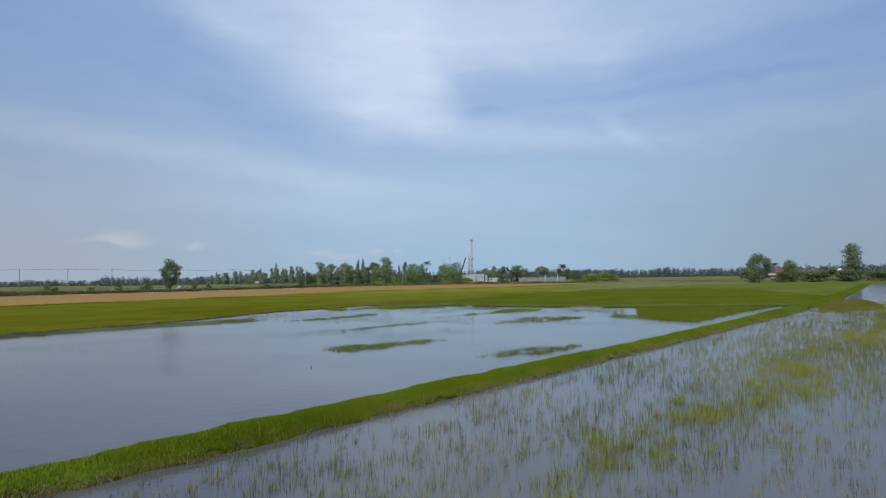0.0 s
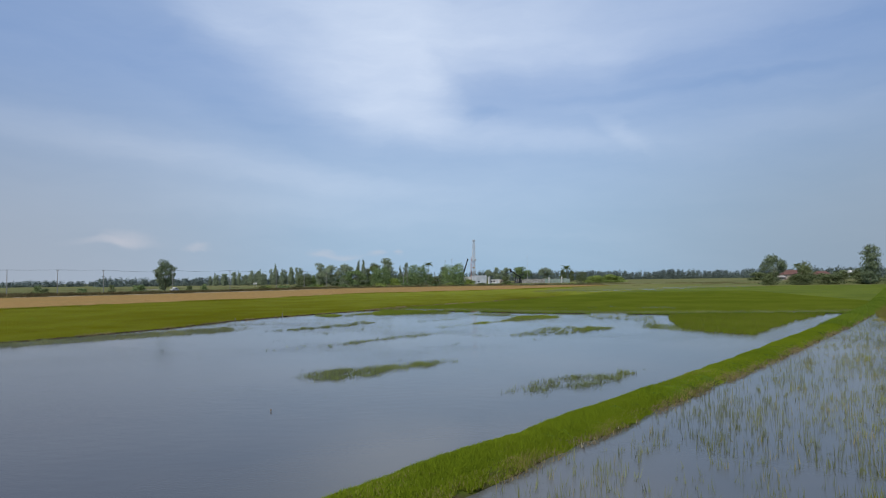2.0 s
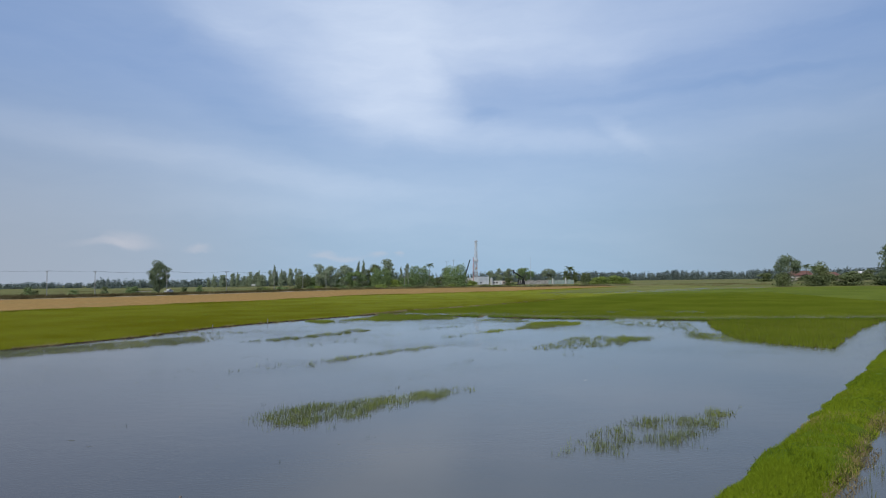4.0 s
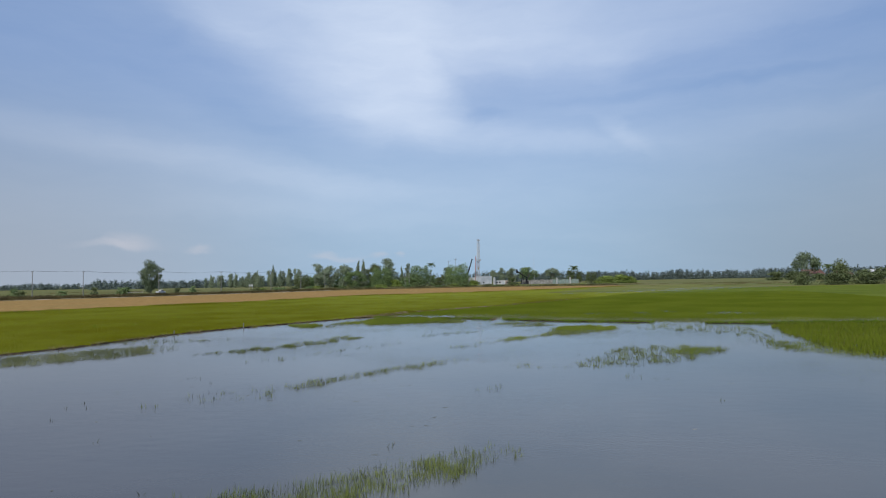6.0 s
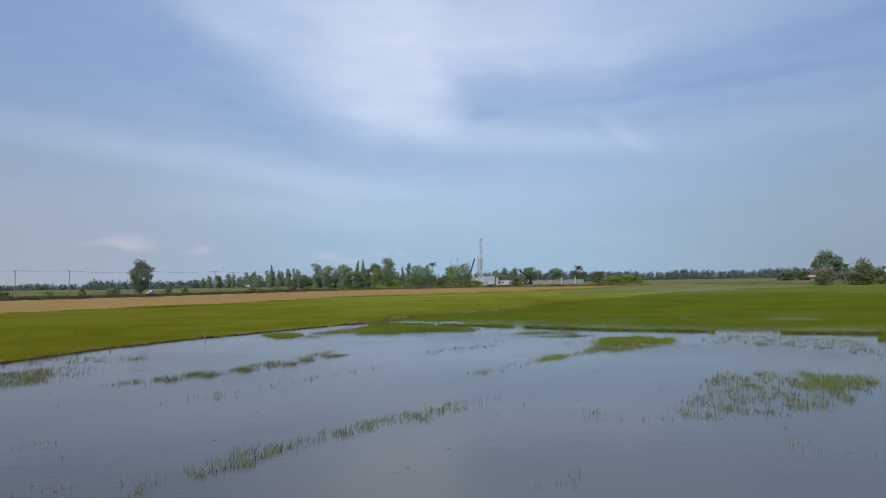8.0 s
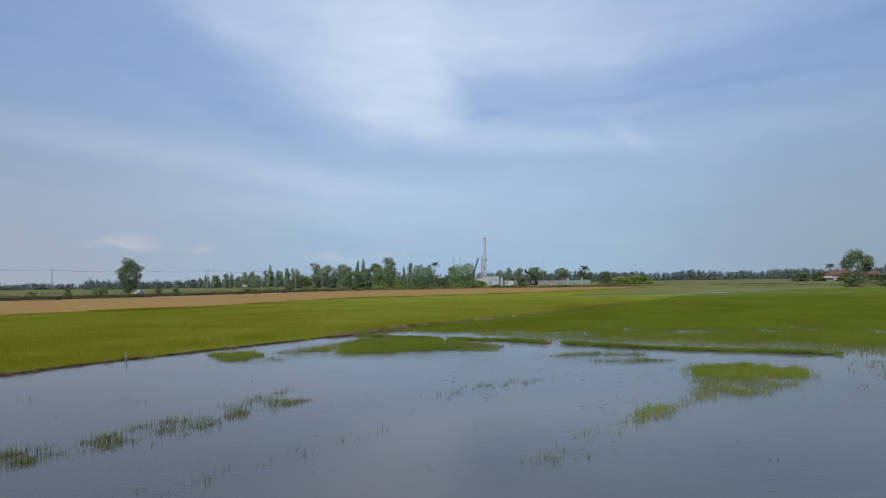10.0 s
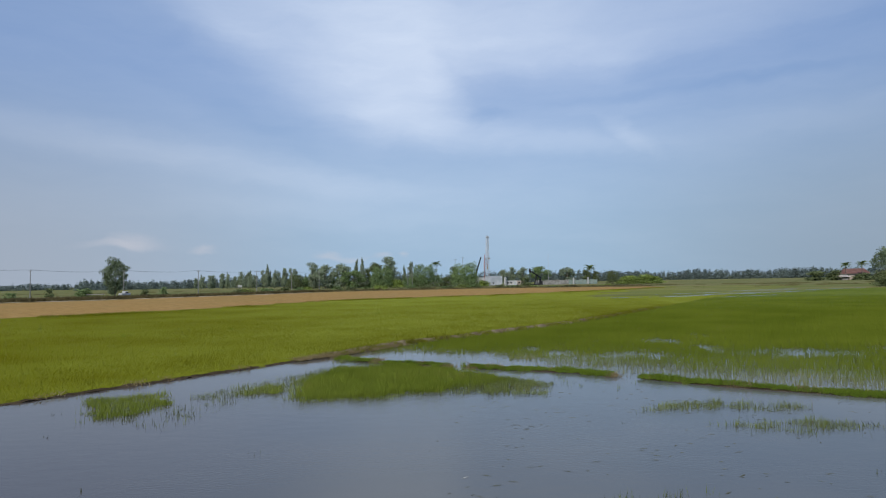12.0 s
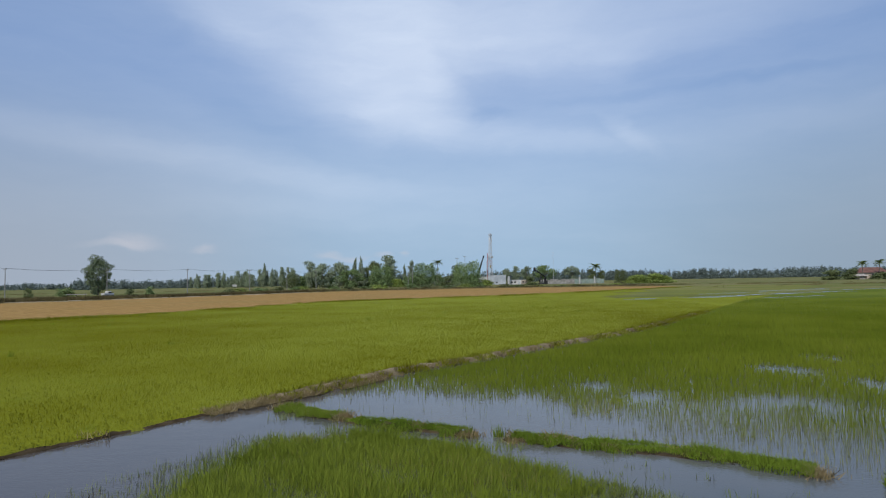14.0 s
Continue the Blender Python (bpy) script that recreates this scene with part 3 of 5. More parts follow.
# bright field behind the dike, thinning with distance
near_dike = DIKE[4:] + RICE_EDGE[1:6]
box_near = [(-70, 40), (32, 40), (32, 200), (-70, 200)]
q = scatter(box_near, 1900000, 11, lambda p: np.exp(-off_line(p, near_dike) / 17.0) * 0.9 + 0.05)
q = q[inside(q, LEFT_FIELD) & ~inside(q, STRAW) & (off_line(q, DIKE + RICE_EDGE) > 0.03 + 0.10 * ripple(q, 0.8)) & (off_line(q, FAR_BUND) > 0.3 + 0.2 * ripple(q, 0.8, 3))]
tone = 0.05 + 0.75 * lush(q) + 0.14 * ripple(q, 1.3, 4) + np.random.default_rng(3).normal(0, 0.08, len(q))
blades("rice_crop", q, 0.08, 0.08, 0.18, 0.013, M_RICE, 12, "dense bright yellow-green young rice standing in the field", 0.3, "rice", tone, True)
q = scatter([(-110, 60), (60, 60), (110, 300), (-60, 300)], 260000, 13)
q = q[inside(q, LEFT_FIELD) & ~inside(q, STRAW) & (off_line(q, near_dike) > 12) & ~inside(q, OLIVE)]
blades("rice_crop", q, 0.08, 0.08, 0.18, 0.022, M_RICE, 14, "distant bright green rice in an even stand", 0.35, "rice", 0.1 + 0.7 * lush(q) + 0.15 * ripple(q, 9.0), True)


q = q[np.random.default_rng(15).integers(0, len(q), 70)]
blades("field_weed", tufted(q[(q[:, 1] < 200)], 16, 0.13, 16), 0.08, 0.2, 0.5, 0.02, M_BUND_DARK, 17, "taller dark weeds among the rice", 0.4, "weed")


# darker flooded field beyond the second bund
CORNER_POOL = [(-9.8, 107.9), (-6.8, 110.6), (-4.2, 108.7), (-1.6, 109.0), (-0.8, 106.0), (1.0, 104.6), (-1.2, 103.2), (-5.2, 104.4)]
WET_GAPS = [(15.2, 107.0, 3.6, 2.4), (10.0, 114.4, 1.7, 2.8), (11.4, 109.8, 1.0, 2.6), (20.9, 106.5, 1.2, 3.6), (24.8, 109.0, 1.3, 5.0), (6.0, 107.0, 2.6, 1.8), (2.2, 108.6, 1.2, 1.6), (13.6, 118.0, 1.5, 2.0), (30.0, 104.0, 4.0, 4.0), (0.8, 111.0, 0.8, 1.4)]


def thin_right(p):
    """Open water along the bund, then thin rice, then a full stand with a few wet gaps."""
    d = off_line(p, BUND_2) + 0.9 * ripple(p, 2.6, 6) + 0.5 * ripple(p, 0.9, 2)
    row = np.column_stack([(0.8 * p[:, 0] + 0.6 * p[:, 1]) / 0.45, (0.6 * p[:, 0] - 0.8 * p[:, 1]) / 3.0])
    open_strip = 2.2 * np.clip((-0.4 - p[:, 0]) / 3.0, 0, 1)
    patchy = np.clip(0.85 + 0.45 * ripple(p * (0.8, 1.2), 1.7, 9) + 0.3 * ripple(row, 1.0, 4), 0.08, 1.2)
    stand = np.clip((d + 0.2 - open_strip) / 6.2, 0, 1) ** 1.1
    stand = stand * (patchy + (1 - patchy) * np.clip((d - 5) / 6, 0, 1)) + 0.05 + 0.13 * np.clip((p[:, 0] + 1.5) / 3, 0, 1) * np.clip(0.6 + ripple(p, 1.1, 8), 0, 1)
    wet = np.zeros(len(p))
    for x, y, rx, ry in WET_GAPS:
        wet = np.maximum(wet, np.exp(-(((p[:, 0] - x) / rx) ** 2 + ((p[:, 1] - y) / ry) ** 2) * 1.5))
    stand = stand * (1 - 0.98 * np.clip(1.5 * wet, 0, 1) * np.clip(0.95 + 0.7 * ripple(p, 0.9, 7), 0, 1))
    far = np.exp(-np.maximum(p[:, 1] - 120, 0) / 32.0)
    return np.clip(stand * far, 0.02, 1) * np.where(inside(p + 0.4 * np.column_stack([ripple(p, 0.8), ripple(p, 0.9, 2)]), CORNER_POOL), 0.10, 1.0)


q = scatter([(-10, 84), (60, 84), (85, 190), (-10, 190)], 1950000, 15, thin_right)
q = q[inside(q, RIGHT_FIELD) & (off_line(q, FAR_BUND) > 1.1 + 0.2 * ripple(q, 0.8, 3))]
rowed = np.column_stack([(0.83 * q[:, 0] - 0.55 * q[:, 1]) / 1.6, (0.55 * q[:, 0] + 0.83 * q[:, 1]) / 14.0])
tone = 0.42 + 0.16 * ripple(rowed, 1.0) + 0.12 * ripple(q, 4.0) + np.random.default_rng(4).normal(0, 0.2, len(q))
edge = np.clip((off_line(q, BUND_2) - 1.5 + 1.5 * ripple(q, 1.5, 3)) / 5.0, 0, 1)
shore = np.random.default_rng(41).uniform(size=len(q)) > edge
blades("rice_crop", q[~shore], -0.08, 0.20, 0.40, (0.011 + 0.013 * np.clip((q[:, 1] - 106) / 12, 0, 1))[~shore], M_RICE_FIELD, 16, "darker green rice standing in shallow water", 0.22, "rice", tone[~shore], True)
blades("rice_crop", q[shore], -0.08, 0.18, 0.38, 0.011, M_SEEDLING, 42, "thin pale rice stems at the flooded field edge", 0.14, "rice", 0.3 + 0.7 * tone[shore])
q = scatter([(15, 90), (150, 90), (190, 300), (60, 300)], 90000, 17)
q = q[inside(q, RIGHT_FIELD) & ~inside(q, OLIVE)]
blades("rice_crop", q, 0.0, 0.10, 0.24, 0.03, M_RICE_FIELD, 18, "distant dark green rice in an even stand", 0.3, "rice", 0.42 + 0.3 * ripple(q, 8.0), True)

# dense grass spit between the pond and the long bund
q = scatter(PENINSULA, 70000, 19)
q = q[inside(q + np.column_stack([0.9 * ripple(q, 1.6, 2) + 0.5 * ripple(q, 0.5, 4), 0.9 * ripple(q, 1.5, 7)]), PENINSULA)]
blades("marsh_grass", q, -0.1, 0.28, 0.46, 0.03, M_RICE_FIELD, 20, "dense green grass on a flooded spit", 0.25)

# islands of marsh grass in the pond
def islet(seed, count, holes, *outline, wander=0.3, mat=None, stems=None):
    """Marsh grass inside a rough outline with a frayed edge: dense where holes is small."""
    r = np.random.default_rng(seed)
    p = np.array(outline, float)
    mid = p.mean(0)
    fill = holes < 0.35
    q = r.uniform(p.min(0) - 0.6, p.max(0) + 0.6, (int(count * (7.0 if fill else 9.5)), 2))
    bent = q + wander * np.column_stack([ripple(q, 0.55, seed) + 0.6 * ripple(q, 0.2, seed + 2), ripple(q, 0.6, seed + 5) + 0.6 * ripple(q, 0.22, seed + 7)])
    core, fringe = inside(bent, list(outline)), inside(mid + (bent - mid) * 0.86, list(outline))
    chance = np.clip(1.0 - holes * (0.9 + 0.9 * ripple(q, 0.55, seed)), 0.02, 1) * np.where(core, 1.0, np.where(fringe, 0.16, 0.0))
    q = q[r.uniform(size=len(q)) < chance]
    if holes > 0.55:
        q = q[r.uniform(size=len(q)) < np.clip(0.62 + 0.7 * ripple(q, 0.42, seed + 11) + 0.3 * ripple(q, 1.3, seed + 4), 0.04, 1)]
    if not fill:
        each = 5 if holes > 0.55 else 3
        q = tufted(q[: len(q) // each], each, 0.07, seed + 60)
    tone = 0.5 + 0.3 * ripple(q, 1.6, seed) - 0.25 * holes + r.normal(0, 0.2, len(q))
    blades("marsh_grass", q, -0.06, 0.11 if fill else 0.08, (0.36 if seed == 48 else 0.29) if fill else 0.28, 0.011 if fill else 0.0085, mat or (M_RICE_DARK if fill else M_REED), seed + 100,
           "dense green marsh grass islet in the pond" if fill else "loose tufts of marsh grass rising from the pond", 0.42 if fill else 0.26, "grass", tone, wavy=0.35)
    if not fill:
        dark = tufted(q[r.uniform(size=len(q)) < (stems or (0.5 if holes > 0.6 else 0.25))], 1, 0.12, seed)
        blades("marsh_grass", dark, -0.05, 0.05, 0.24, 0.012, M_STEM, seed + 200, "dark dead stems among the tufts in the pond", 0.45, "grass")


islet(40, 5600, 0.55, (-7.8, 43.7), (-7.1, 45.4), (-4.7, 46.6), (-1.3, 48.8), (-0.7, 48.2), (-3.3, 45.3), (-5.2, 42.6), (-6.6, 42.4))
islet(41, 4800, 0.7, (1.5, 39.0), (4.0, 42.2), (7.3, 43.6), (8.7, 44.2), (5.9, 40.0), (4.6, 39.4), (2.2, 38.8))
islet(42, 4600, 0.62, (4.0, 62.9), (9.0, 71.6), (12.7, 71.6), (14.4, 70.0), (13.7, 68.6), (9.3, 64.4), (5.6, 63.5))
islet(43, 1000, 0.3, (10.4, 68.3), (12.2, 69.8), (14.2, 70.1), (13.6, 68.9), (11.6, 67.4))
islet(44, 2600, 0.22, (-16.0, 92.4), (-18.0, 95.9), (-15.6, 97.0), (-14.6, 94.8), (-14.9, 92.8))
islet(45, 4200, 0.14, (7.6, 87.2), (8.4, 88.1), (10.4, 88.5), (12.4, 86.6), (11.6, 84.4), (8.8, 84.2), (6.9, 84.8))
islet(46, 3000, 0.5, (4.6, 79.6), (6.3, 82.8), (6.8, 84.4), (9.0, 84.2), (10.2, 82.8), (7.1, 80.5))
islet(47, 800, 0.3, (1.8, 76.9), (2.5, 78.4), (3.4, 79.0), (4.2, 78.9), (3.3, 77.3))
islet(72, 160, 0.6, (-1.6, 72.7), (-1.1, 73.9), (-0.5, 74.1), (-0.8, 72.9))
islet(48, 21000, 0.16, (-9.6, 95.4), (-10.6, 98.6), (-10.3, 100.8), (-9.3, 103.4), (-6.8, 103.9), (-4.2, 102.2), (-1.9, 98.8), (-4.7, 97.0), (-7.4, 95.6))
islet(49, 1300, 0.4, (1.6, 92.2), (3.6, 93.8), (5.2, 93.7), (7.2, 92.8), (6.8, 92.3), (4.6, 92.7), (3.0, 92.7))
islet(50, 900, 0.5, (3.4, 90.6), (5.0, 90.8), (7.0, 90.7), (8.4, 90.4), (7.0, 89.7), (5.1, 89.6))
islet(51, 28000, 0.42, (-42.0, 54.0), (-35.6, 63.0), (-30.2, 69.6), (-23.6, 77.0), (-22.0, 75.0), (-20.7, 71.4), (-28.0, 65.0), (-32.0, 61.0), (-38.0, 53.0), mat=M_SEEDLING, stems=0.05)
islet(52, 7800, 0.7, (-17.4, 71.4), (-13.9, 75.2), (-10.0, 81.0), (-8.6, 81.0), (-11.6, 75.2), (-15.0, 71.8))
islet(53, 7000, 0.7, (-9.2, 58.2), (-7.1, 61.4), (-4.0, 64.6), (-1.6, 66.6), (-1.3, 65.9), (-5.0, 62.4), (-8.2, 58.2))
islet(54, 1000, 0.6, (-4.2, 81.4), (-1.8, 83.8), (0.6, 85.1), (0.8, 84.4), (-1.7, 83.1), (-3.9, 81.4))
islet(55, 700, 0.6, (-11.9, 78.6), (-11.4, 80.6), (-10.0, 83.1), (-9.4, 82.8), (-10.4, 80.6))
islet(56, 1500, 0.55, (-14.5, 96.0), (-12.6, 99.5), (-10.4, 103.4), (-9.6, 103.6), (-10.6, 99.5), (-11.6, 96.0))
islet(57, 900, 0.3, (-12.4, 96.6), (-12.3, 98.4), (-11.2, 98.6), (-11.0, 96.9))
islet(59, 3400, 0.36, (-4.4, 101.2), (-1.8, 99.9), (-0.4, 98.4), (-1.0, 95.8), (-4.0, 96.2))
islet(60, 600, 0.7, (-15.6, 92.0), (-13.4, 98.0), (-11.6, 97.0), (-12.6, 91.0))
islet(61, 260, 0.7, (-7.6, 72.6), (-6.4, 75.4), (-3.2, 83.2), (-2.7, 82.8), (-5.8, 74.8))
islet(62, 4200, 0.7, (14.0, 84.4), (17.2, 89.6), (22.6, 84.4), (20.4, 76.0), (18.4, 68.6), (17.6, 70.0), (19.0, 79.0))
islet(63, 220, 0.85, (-13.4, 55.2), (-10.6, 58.8), (-7.8, 57.4), (-9.0, 55.4))
islet(64, 500, 0.75, (-14.0, 67.0), (-11.2, 69.4), (-6.8, 75.4), (-6.2, 74.6), (-10.6, 67.6))
islet(65, 900, 0.65, (-29.6, 79.0), (-26.0, 81.8), (-20.0, 81.4), (-19.6, 80.0), (-24.0, 79.0), (-27.8, 77.4))
islet(66, 140, 0.7, (1.2, 63.4), (1.6, 64.8), (2.6, 64.2), (2.2, 63.2))
islet(67, 90, 0.8, (-1.2, 57.2), (-0.4, 58.4), (0.4, 57.8), (-0.2, 57.0))
islet(68, 90, 0.8, (5.4, 59.8), (6.0, 60.8), (6.8, 60.2), (6.2, 59.4))
islet(69, 420, 0.75, (-3.6, 71.6), (-1.2, 73.8), (1.8, 78.0), (2.4, 77.2), (-0.4, 72.8))
islet(70, 420, 0.4, (-10.6, 105.8), (-9.8, 107.4), (-8.2, 106.8), (-8.6, 105.8))
islet(71, 700, 0.75, (-6.4, 103.0), (-1.6, 101.4), (2.8, 98.9), (5.2, 96.6), (1.6, 96.8), (-2.2, 99.4), (-5.0, 101.6), mat=M_RICE_DARK)
islet(73, 1500, 0.5, (16.9, 69.6), (18.8, 74.0), (21.0, 71.0), (20.6, 64.8), (18.9, 66.0), mat=M_RICE_DARK)
CORNER = [(-12.8, 106.6), (-11.2, 108.8), (-9.0, 111.6), (-7.4, 114.4)]
q, k, mid = line_strip(CORNER, 0.5, 9000, 171)
some = ripple(mid, 0.7, 3) + 0.5 * ripple(q, 0.3, 5) > -0.1
blades("dry_straw", q[some], 0.06, 0.03, 0.2, 0.016, M_DEBRIS, 172, "clumps of bleached straw and dry mud at the bund corner", 1.4, "straw")


def floating(seed, count, label, *outline):
    """Flat scraps of weed lying on the water."""
    q = scatter(outline, count, seed, lambda p: np.clip(0.3 + 0.8 * ripple(p, 1.5, seed), 0.02, 1))
    r = np.random.default_rng(seed)
    a, n = r.normal(0, 0.4, len(q)), len(q)
    u = np.column_stack([np.cos(a), np.sin(a), np.zeros(n)]) * r.uniform(0.03, 0.16, n)[:, None]
    w = np.column_stack([-np.sin(a), np.cos(a), np.zeros(n)]) * r.uniform(0.006, 0.018, n)[:, None]
    c = np.column_stack([q, np.full(n, 0.006)])
    v = np.stack([c - u, c - w * 1.3, c + u, c + w + (0, 0, 0.006)], 1)
    me = raw_mesh("floating_weed", v.reshape(-1, 3), np.arange(n)[:, None] * 4 + np.array([0, 1, 2, 3]), M_WEED)
    number(me, "tint", np.repeat(r.uniform(0, 1.0, n) ** 2, 4))
    tagged(new("floating_weed", me), label, "weed", kind="stuff")


floating(91, 1500, "scraps of floating weed on the water", (-6, 84), (-3, 96), (2, 97), (13, 92), (18, 86), (10, 80), (0, 78))
floating(92, 260, "thin drift of weed on open water", (-14, 40), (-24, 70), (-16, 90), (0, 80), (14, 66), (8, 48), (-4, 38))

# lone stems and bits of weed over the open pond
POND = [(-36, 50), (-24, 92), (-12, 106), (14, 92), (20, 66), (10, 46), (-4, 32), (-16, 30)]
q = scatter(POND, 700, 31, lambda p: np.clip(0.2 + 0.5 * ripple(p, 6.0, 3), 0.02, 1))
blades("marsh_grass", tufted(q, 4, 0.09, 32), -0.05, 0.07, 0.19, 0.016, M_STEM, 33, "scattered dark stems in open water", 0.5)


q = scatter(FALLOW, 26000, 58)
blades("fallow_grass", q, 0.02, 0.12, 0.34, 0.03, M_FALLOW, 158, "rank olive-brown grass on a dry patch beside the bund", 0.5, "grass", 0.4 + 0.35 * ripple(q, 2.0, 3))


# sparse rice in the flooded field beside the long bund
def thin_front(p):
    row = np.column_stack([(0.75 * p[:, 0] - 0.66 * p[:, 1]) / 0.5, (0.66 * p[:, 0] + 0.75 * p[:, 1]) / 3.2])
    c = 0.46 + 0.40 * ripple(p, 2.4, 1) + 0.45 * ripple(row, 1.0, 9) + 0.25 * ripple(p, 9.0, 2) + 0.5 * np.exp(-(off_line(p, CLUMP_RIDGE) / 3.0) ** 2)
    c = c - 0.9 * np.clip((p[:, 0] - 54) / 5, 0, 1) * np.clip((p[:, 1] - 90) / 6, 0, 1)
    return np.clip(c, 0.03, 1) * np.clip((off_line(p, NEAR_BUND) - 0.6) / 2.4, 0.25, 1) * np.clip(1.15 - (p[:, 1] - 22) / 75, 0.32, 1)


# a slightly raised old ridge on which the rice stands fuller
CLUMP_RIDGE = [(0.5, 15.5), (3.0, 18.2), (7.2, 23.2), (11.8, 27.0), (19.5, 36.8), (27.2, 45.5), (31.0, 49.2), (42.0, 62.0), (48.0, 70.0)]
FRONT = NEAR_BUND[:] + [(200, 180), (90, -10), (-25, -12)]
q = scatter([(-14, 8), (70, 8), (110, 150), (40, 150)], 300000, 21, thin_front)
q = q[inside(q, FRONT) & ~inside(q, FALLOW)]
q = tufted(q, 5, 0.05, 22)
tone = 0.5 + 0.3 * ripple(q, 1.8, 5) + np.random.default_rng(6).normal(0, 0.28, len(q))
blades("rice_seedlings", q, -0.06, 0.12, 0.42, 0.011, M_SEEDLING, 23, "sparse rice seedlings in rows over flood water", 0.2, "rice", tone)
q = scatter([(-6, 10), (60, 10), (90, 110), (30, 80)], 24000, 24, lambda p: np.clip((0.8 + 1.1 * ripple(p * (1.2, 0.8), 1.7, 8)) * np.exp(-(off_line(p, CLUMP_RIDGE) / 1.3) ** 2) + 0.5 * np.clip(ripple(p * (1.25, 0.7), 2.6, 3) - 0.45, 0, 1), 0, 1) * np.clip((off_line(p, NEAR_BUND) - 2) / 4, 0, 1))
q = tufted(q[inside(q, FRONT)], 30, 0.16, 25)
blades("rice_seedlings", q, -0.06, 0.22, 0.52, 0.013, M_CLUMP, 26, "fuller yellow-green clumps of rice in flood water", 0.25, "rice", np.random.default_rng(7).uniform(0.45, 0.97, len(q)))

# grass on the bunds
q, k, mid = line_strip(NEAR_BUND[1:12], 1.08, 180000, 27)
extra = line_strip(NEAR_BUND[2:7], 1.08, 200000, 127)
q, k, mid = np.vstack([q, extra[0]]), np.concatenate([k, extra[1]]), np.vstack([mid, extra[2]])
across = np.abs(k) * 1.08 / (1.03 * (1 + 0.16 * ripple(mid, 1.7, 2) + 0.10 * ripple(mid, 0.6, 7)))
h = 0.30 * (1 + 0.15 * ripple(mid, 2.5, 4) + 0.08 * ripple(mid, 0.7, 1)) * np.interp(across, [0.0, 0.15, 0.45, 0.75, 1.0, 1.25], [1.0, 1.0, 0.86, 0.45, -0.1, -0.45])
near = (h > -0.04) & (k < 1.02 + 0.12 * ripple(mid, 0.9, 8) + 0.15 * ripple(q, 0.25, 5))
tone = 0.5 + 0.25 * ripple(q, 1.4, 2) + np.random.default_rng(8).normal(0, 0.16, len(q)) + np.where((k > 0.6), 0.25, 0) + 0.18 * ripple(mid, 4.0, 6) - 0.3 * np.clip((mid[:, 1] - 50) / 25, 0, 1)
blades("bund_grass", q[near], h[near] - 0.01, 0.05, 0.135, 0.011, M_BUND, 28, "thick short bright grass on the bund", 0.5, "grass", tone[near], wavy=0.3)
q, k, mid = line_strip(NEAR_BUND[10:], 1.2, 24000, 29)
blades("bund_grass", q, 0.3 - 0.3 * np.abs(k), 0.15, 0.35, 0.06, M_BUND_DARK, 30, "thick dull grass on the far bund", 0.5, "grass", np.random.default_rng(9).uniform(0.1, 0.9, len(q)))
q, k, mid = line_strip(BUND_2, 0.62, 130000, 34)
gappy = np.minimum(np.hypot(*(mid - (3.5, 99.6)).T) / 0.6, np.minimum(np.hypot(*(mid - (-8.1, 105.8)).T) / 0.35, np.minimum(np.hypot(*(mid - (-3.9, 103.55)).T) / 0.75, np.hypot(*(mid - (19.4, 90.7)).T) / 2.2)))
some = (np.abs(k) < 0.74 + 0.26 * ripple(mid, 0.8, 2) + 0.25 * ripple(q, 0.3, 6)) & (gappy > 1) & (ripple(mid, 2.3, 8) > -1.1)
blades("bund_grass", q[some], (0.12 * (1 - k * k) - 0.03)[some], 0.03, 0.15, 0.012, M_BUND_DARK, 35, "patchy short grass on the narrow bund", 0.8, "grass", np.clip(0.45 + 0.3 * ripple(q, 0.8) + 0.2 * ripple(q, 0.25, 3) + np.random.default_rng(10).normal(0, 0.2, len(q)), 0, 1)[some], wavy=0.6)
for k, (x, y, spread, high) in enumerate(((-8.2, 105.9, 0.16, 0.30), (-10.5, 107.7, 0.24, 0.26), (-4.4, 103.5, 0.20, 0.22), (-0.9, 102.1, 0.12, 0.2), (2.9, 99.8, 0.16, 0.24), (-3.2, 102.9, 0.12, 0.16))):
    blades("dry_straw", tufted(np.array([(x, y)]), 320, spread, 340 + k), 0.0, 0.05, high, 0.014, M_DEBRIS, 350 + k, "clump of bleached dead grass at a break in the bund", 1.0, "straw")
for k, (x, y, high) in enumerate(((-3.5, 103.45, 0.42), (-4.35, 103.75, 0.34), (-9.4, 106.9, 0.3), (4.4, 98.9, 0.4))):
    blades("reed_tuft", tufted(np.array([(x, y)]), 90, 0.08, 360 + k), -0.04, 0.15, high, 0.016, M_BUND_DARK, 370 + k, "small upright tuft of green reeds in the water", 0.25, "reeds")
for line, count, seed in ((FAR_BUND, 60000, 36), (BUND_2[:9], 4200, 37), (DIKE[5:], 4000, 38)):
    q, k, mid = line_strip(line, 0.38, count, seed)
    some = ripple(mid, 0.8, seed) + 0.4 * ripple(mid, 5.0, seed) > 0.1
    blades("dry_straw", q[some], (0.10 * (1 - k * k))[some], 0.03, 0.22, 0.016, M_DEBRIS, seed + 1, "bleached dry straw stalks on the mud bund", 1.3, "straw")
q, k, mid = line_strip(FAR_BUND, 0.7, 16000, 71)
some = ripple(mid, 0.8, 71) < 0.2
blades("bund_grass", q[some], (0.16 * (1 - k * k))[some], 0.08, 0.3, 0.025, M_RICE, 72, "grass along the mud path", 0.7)

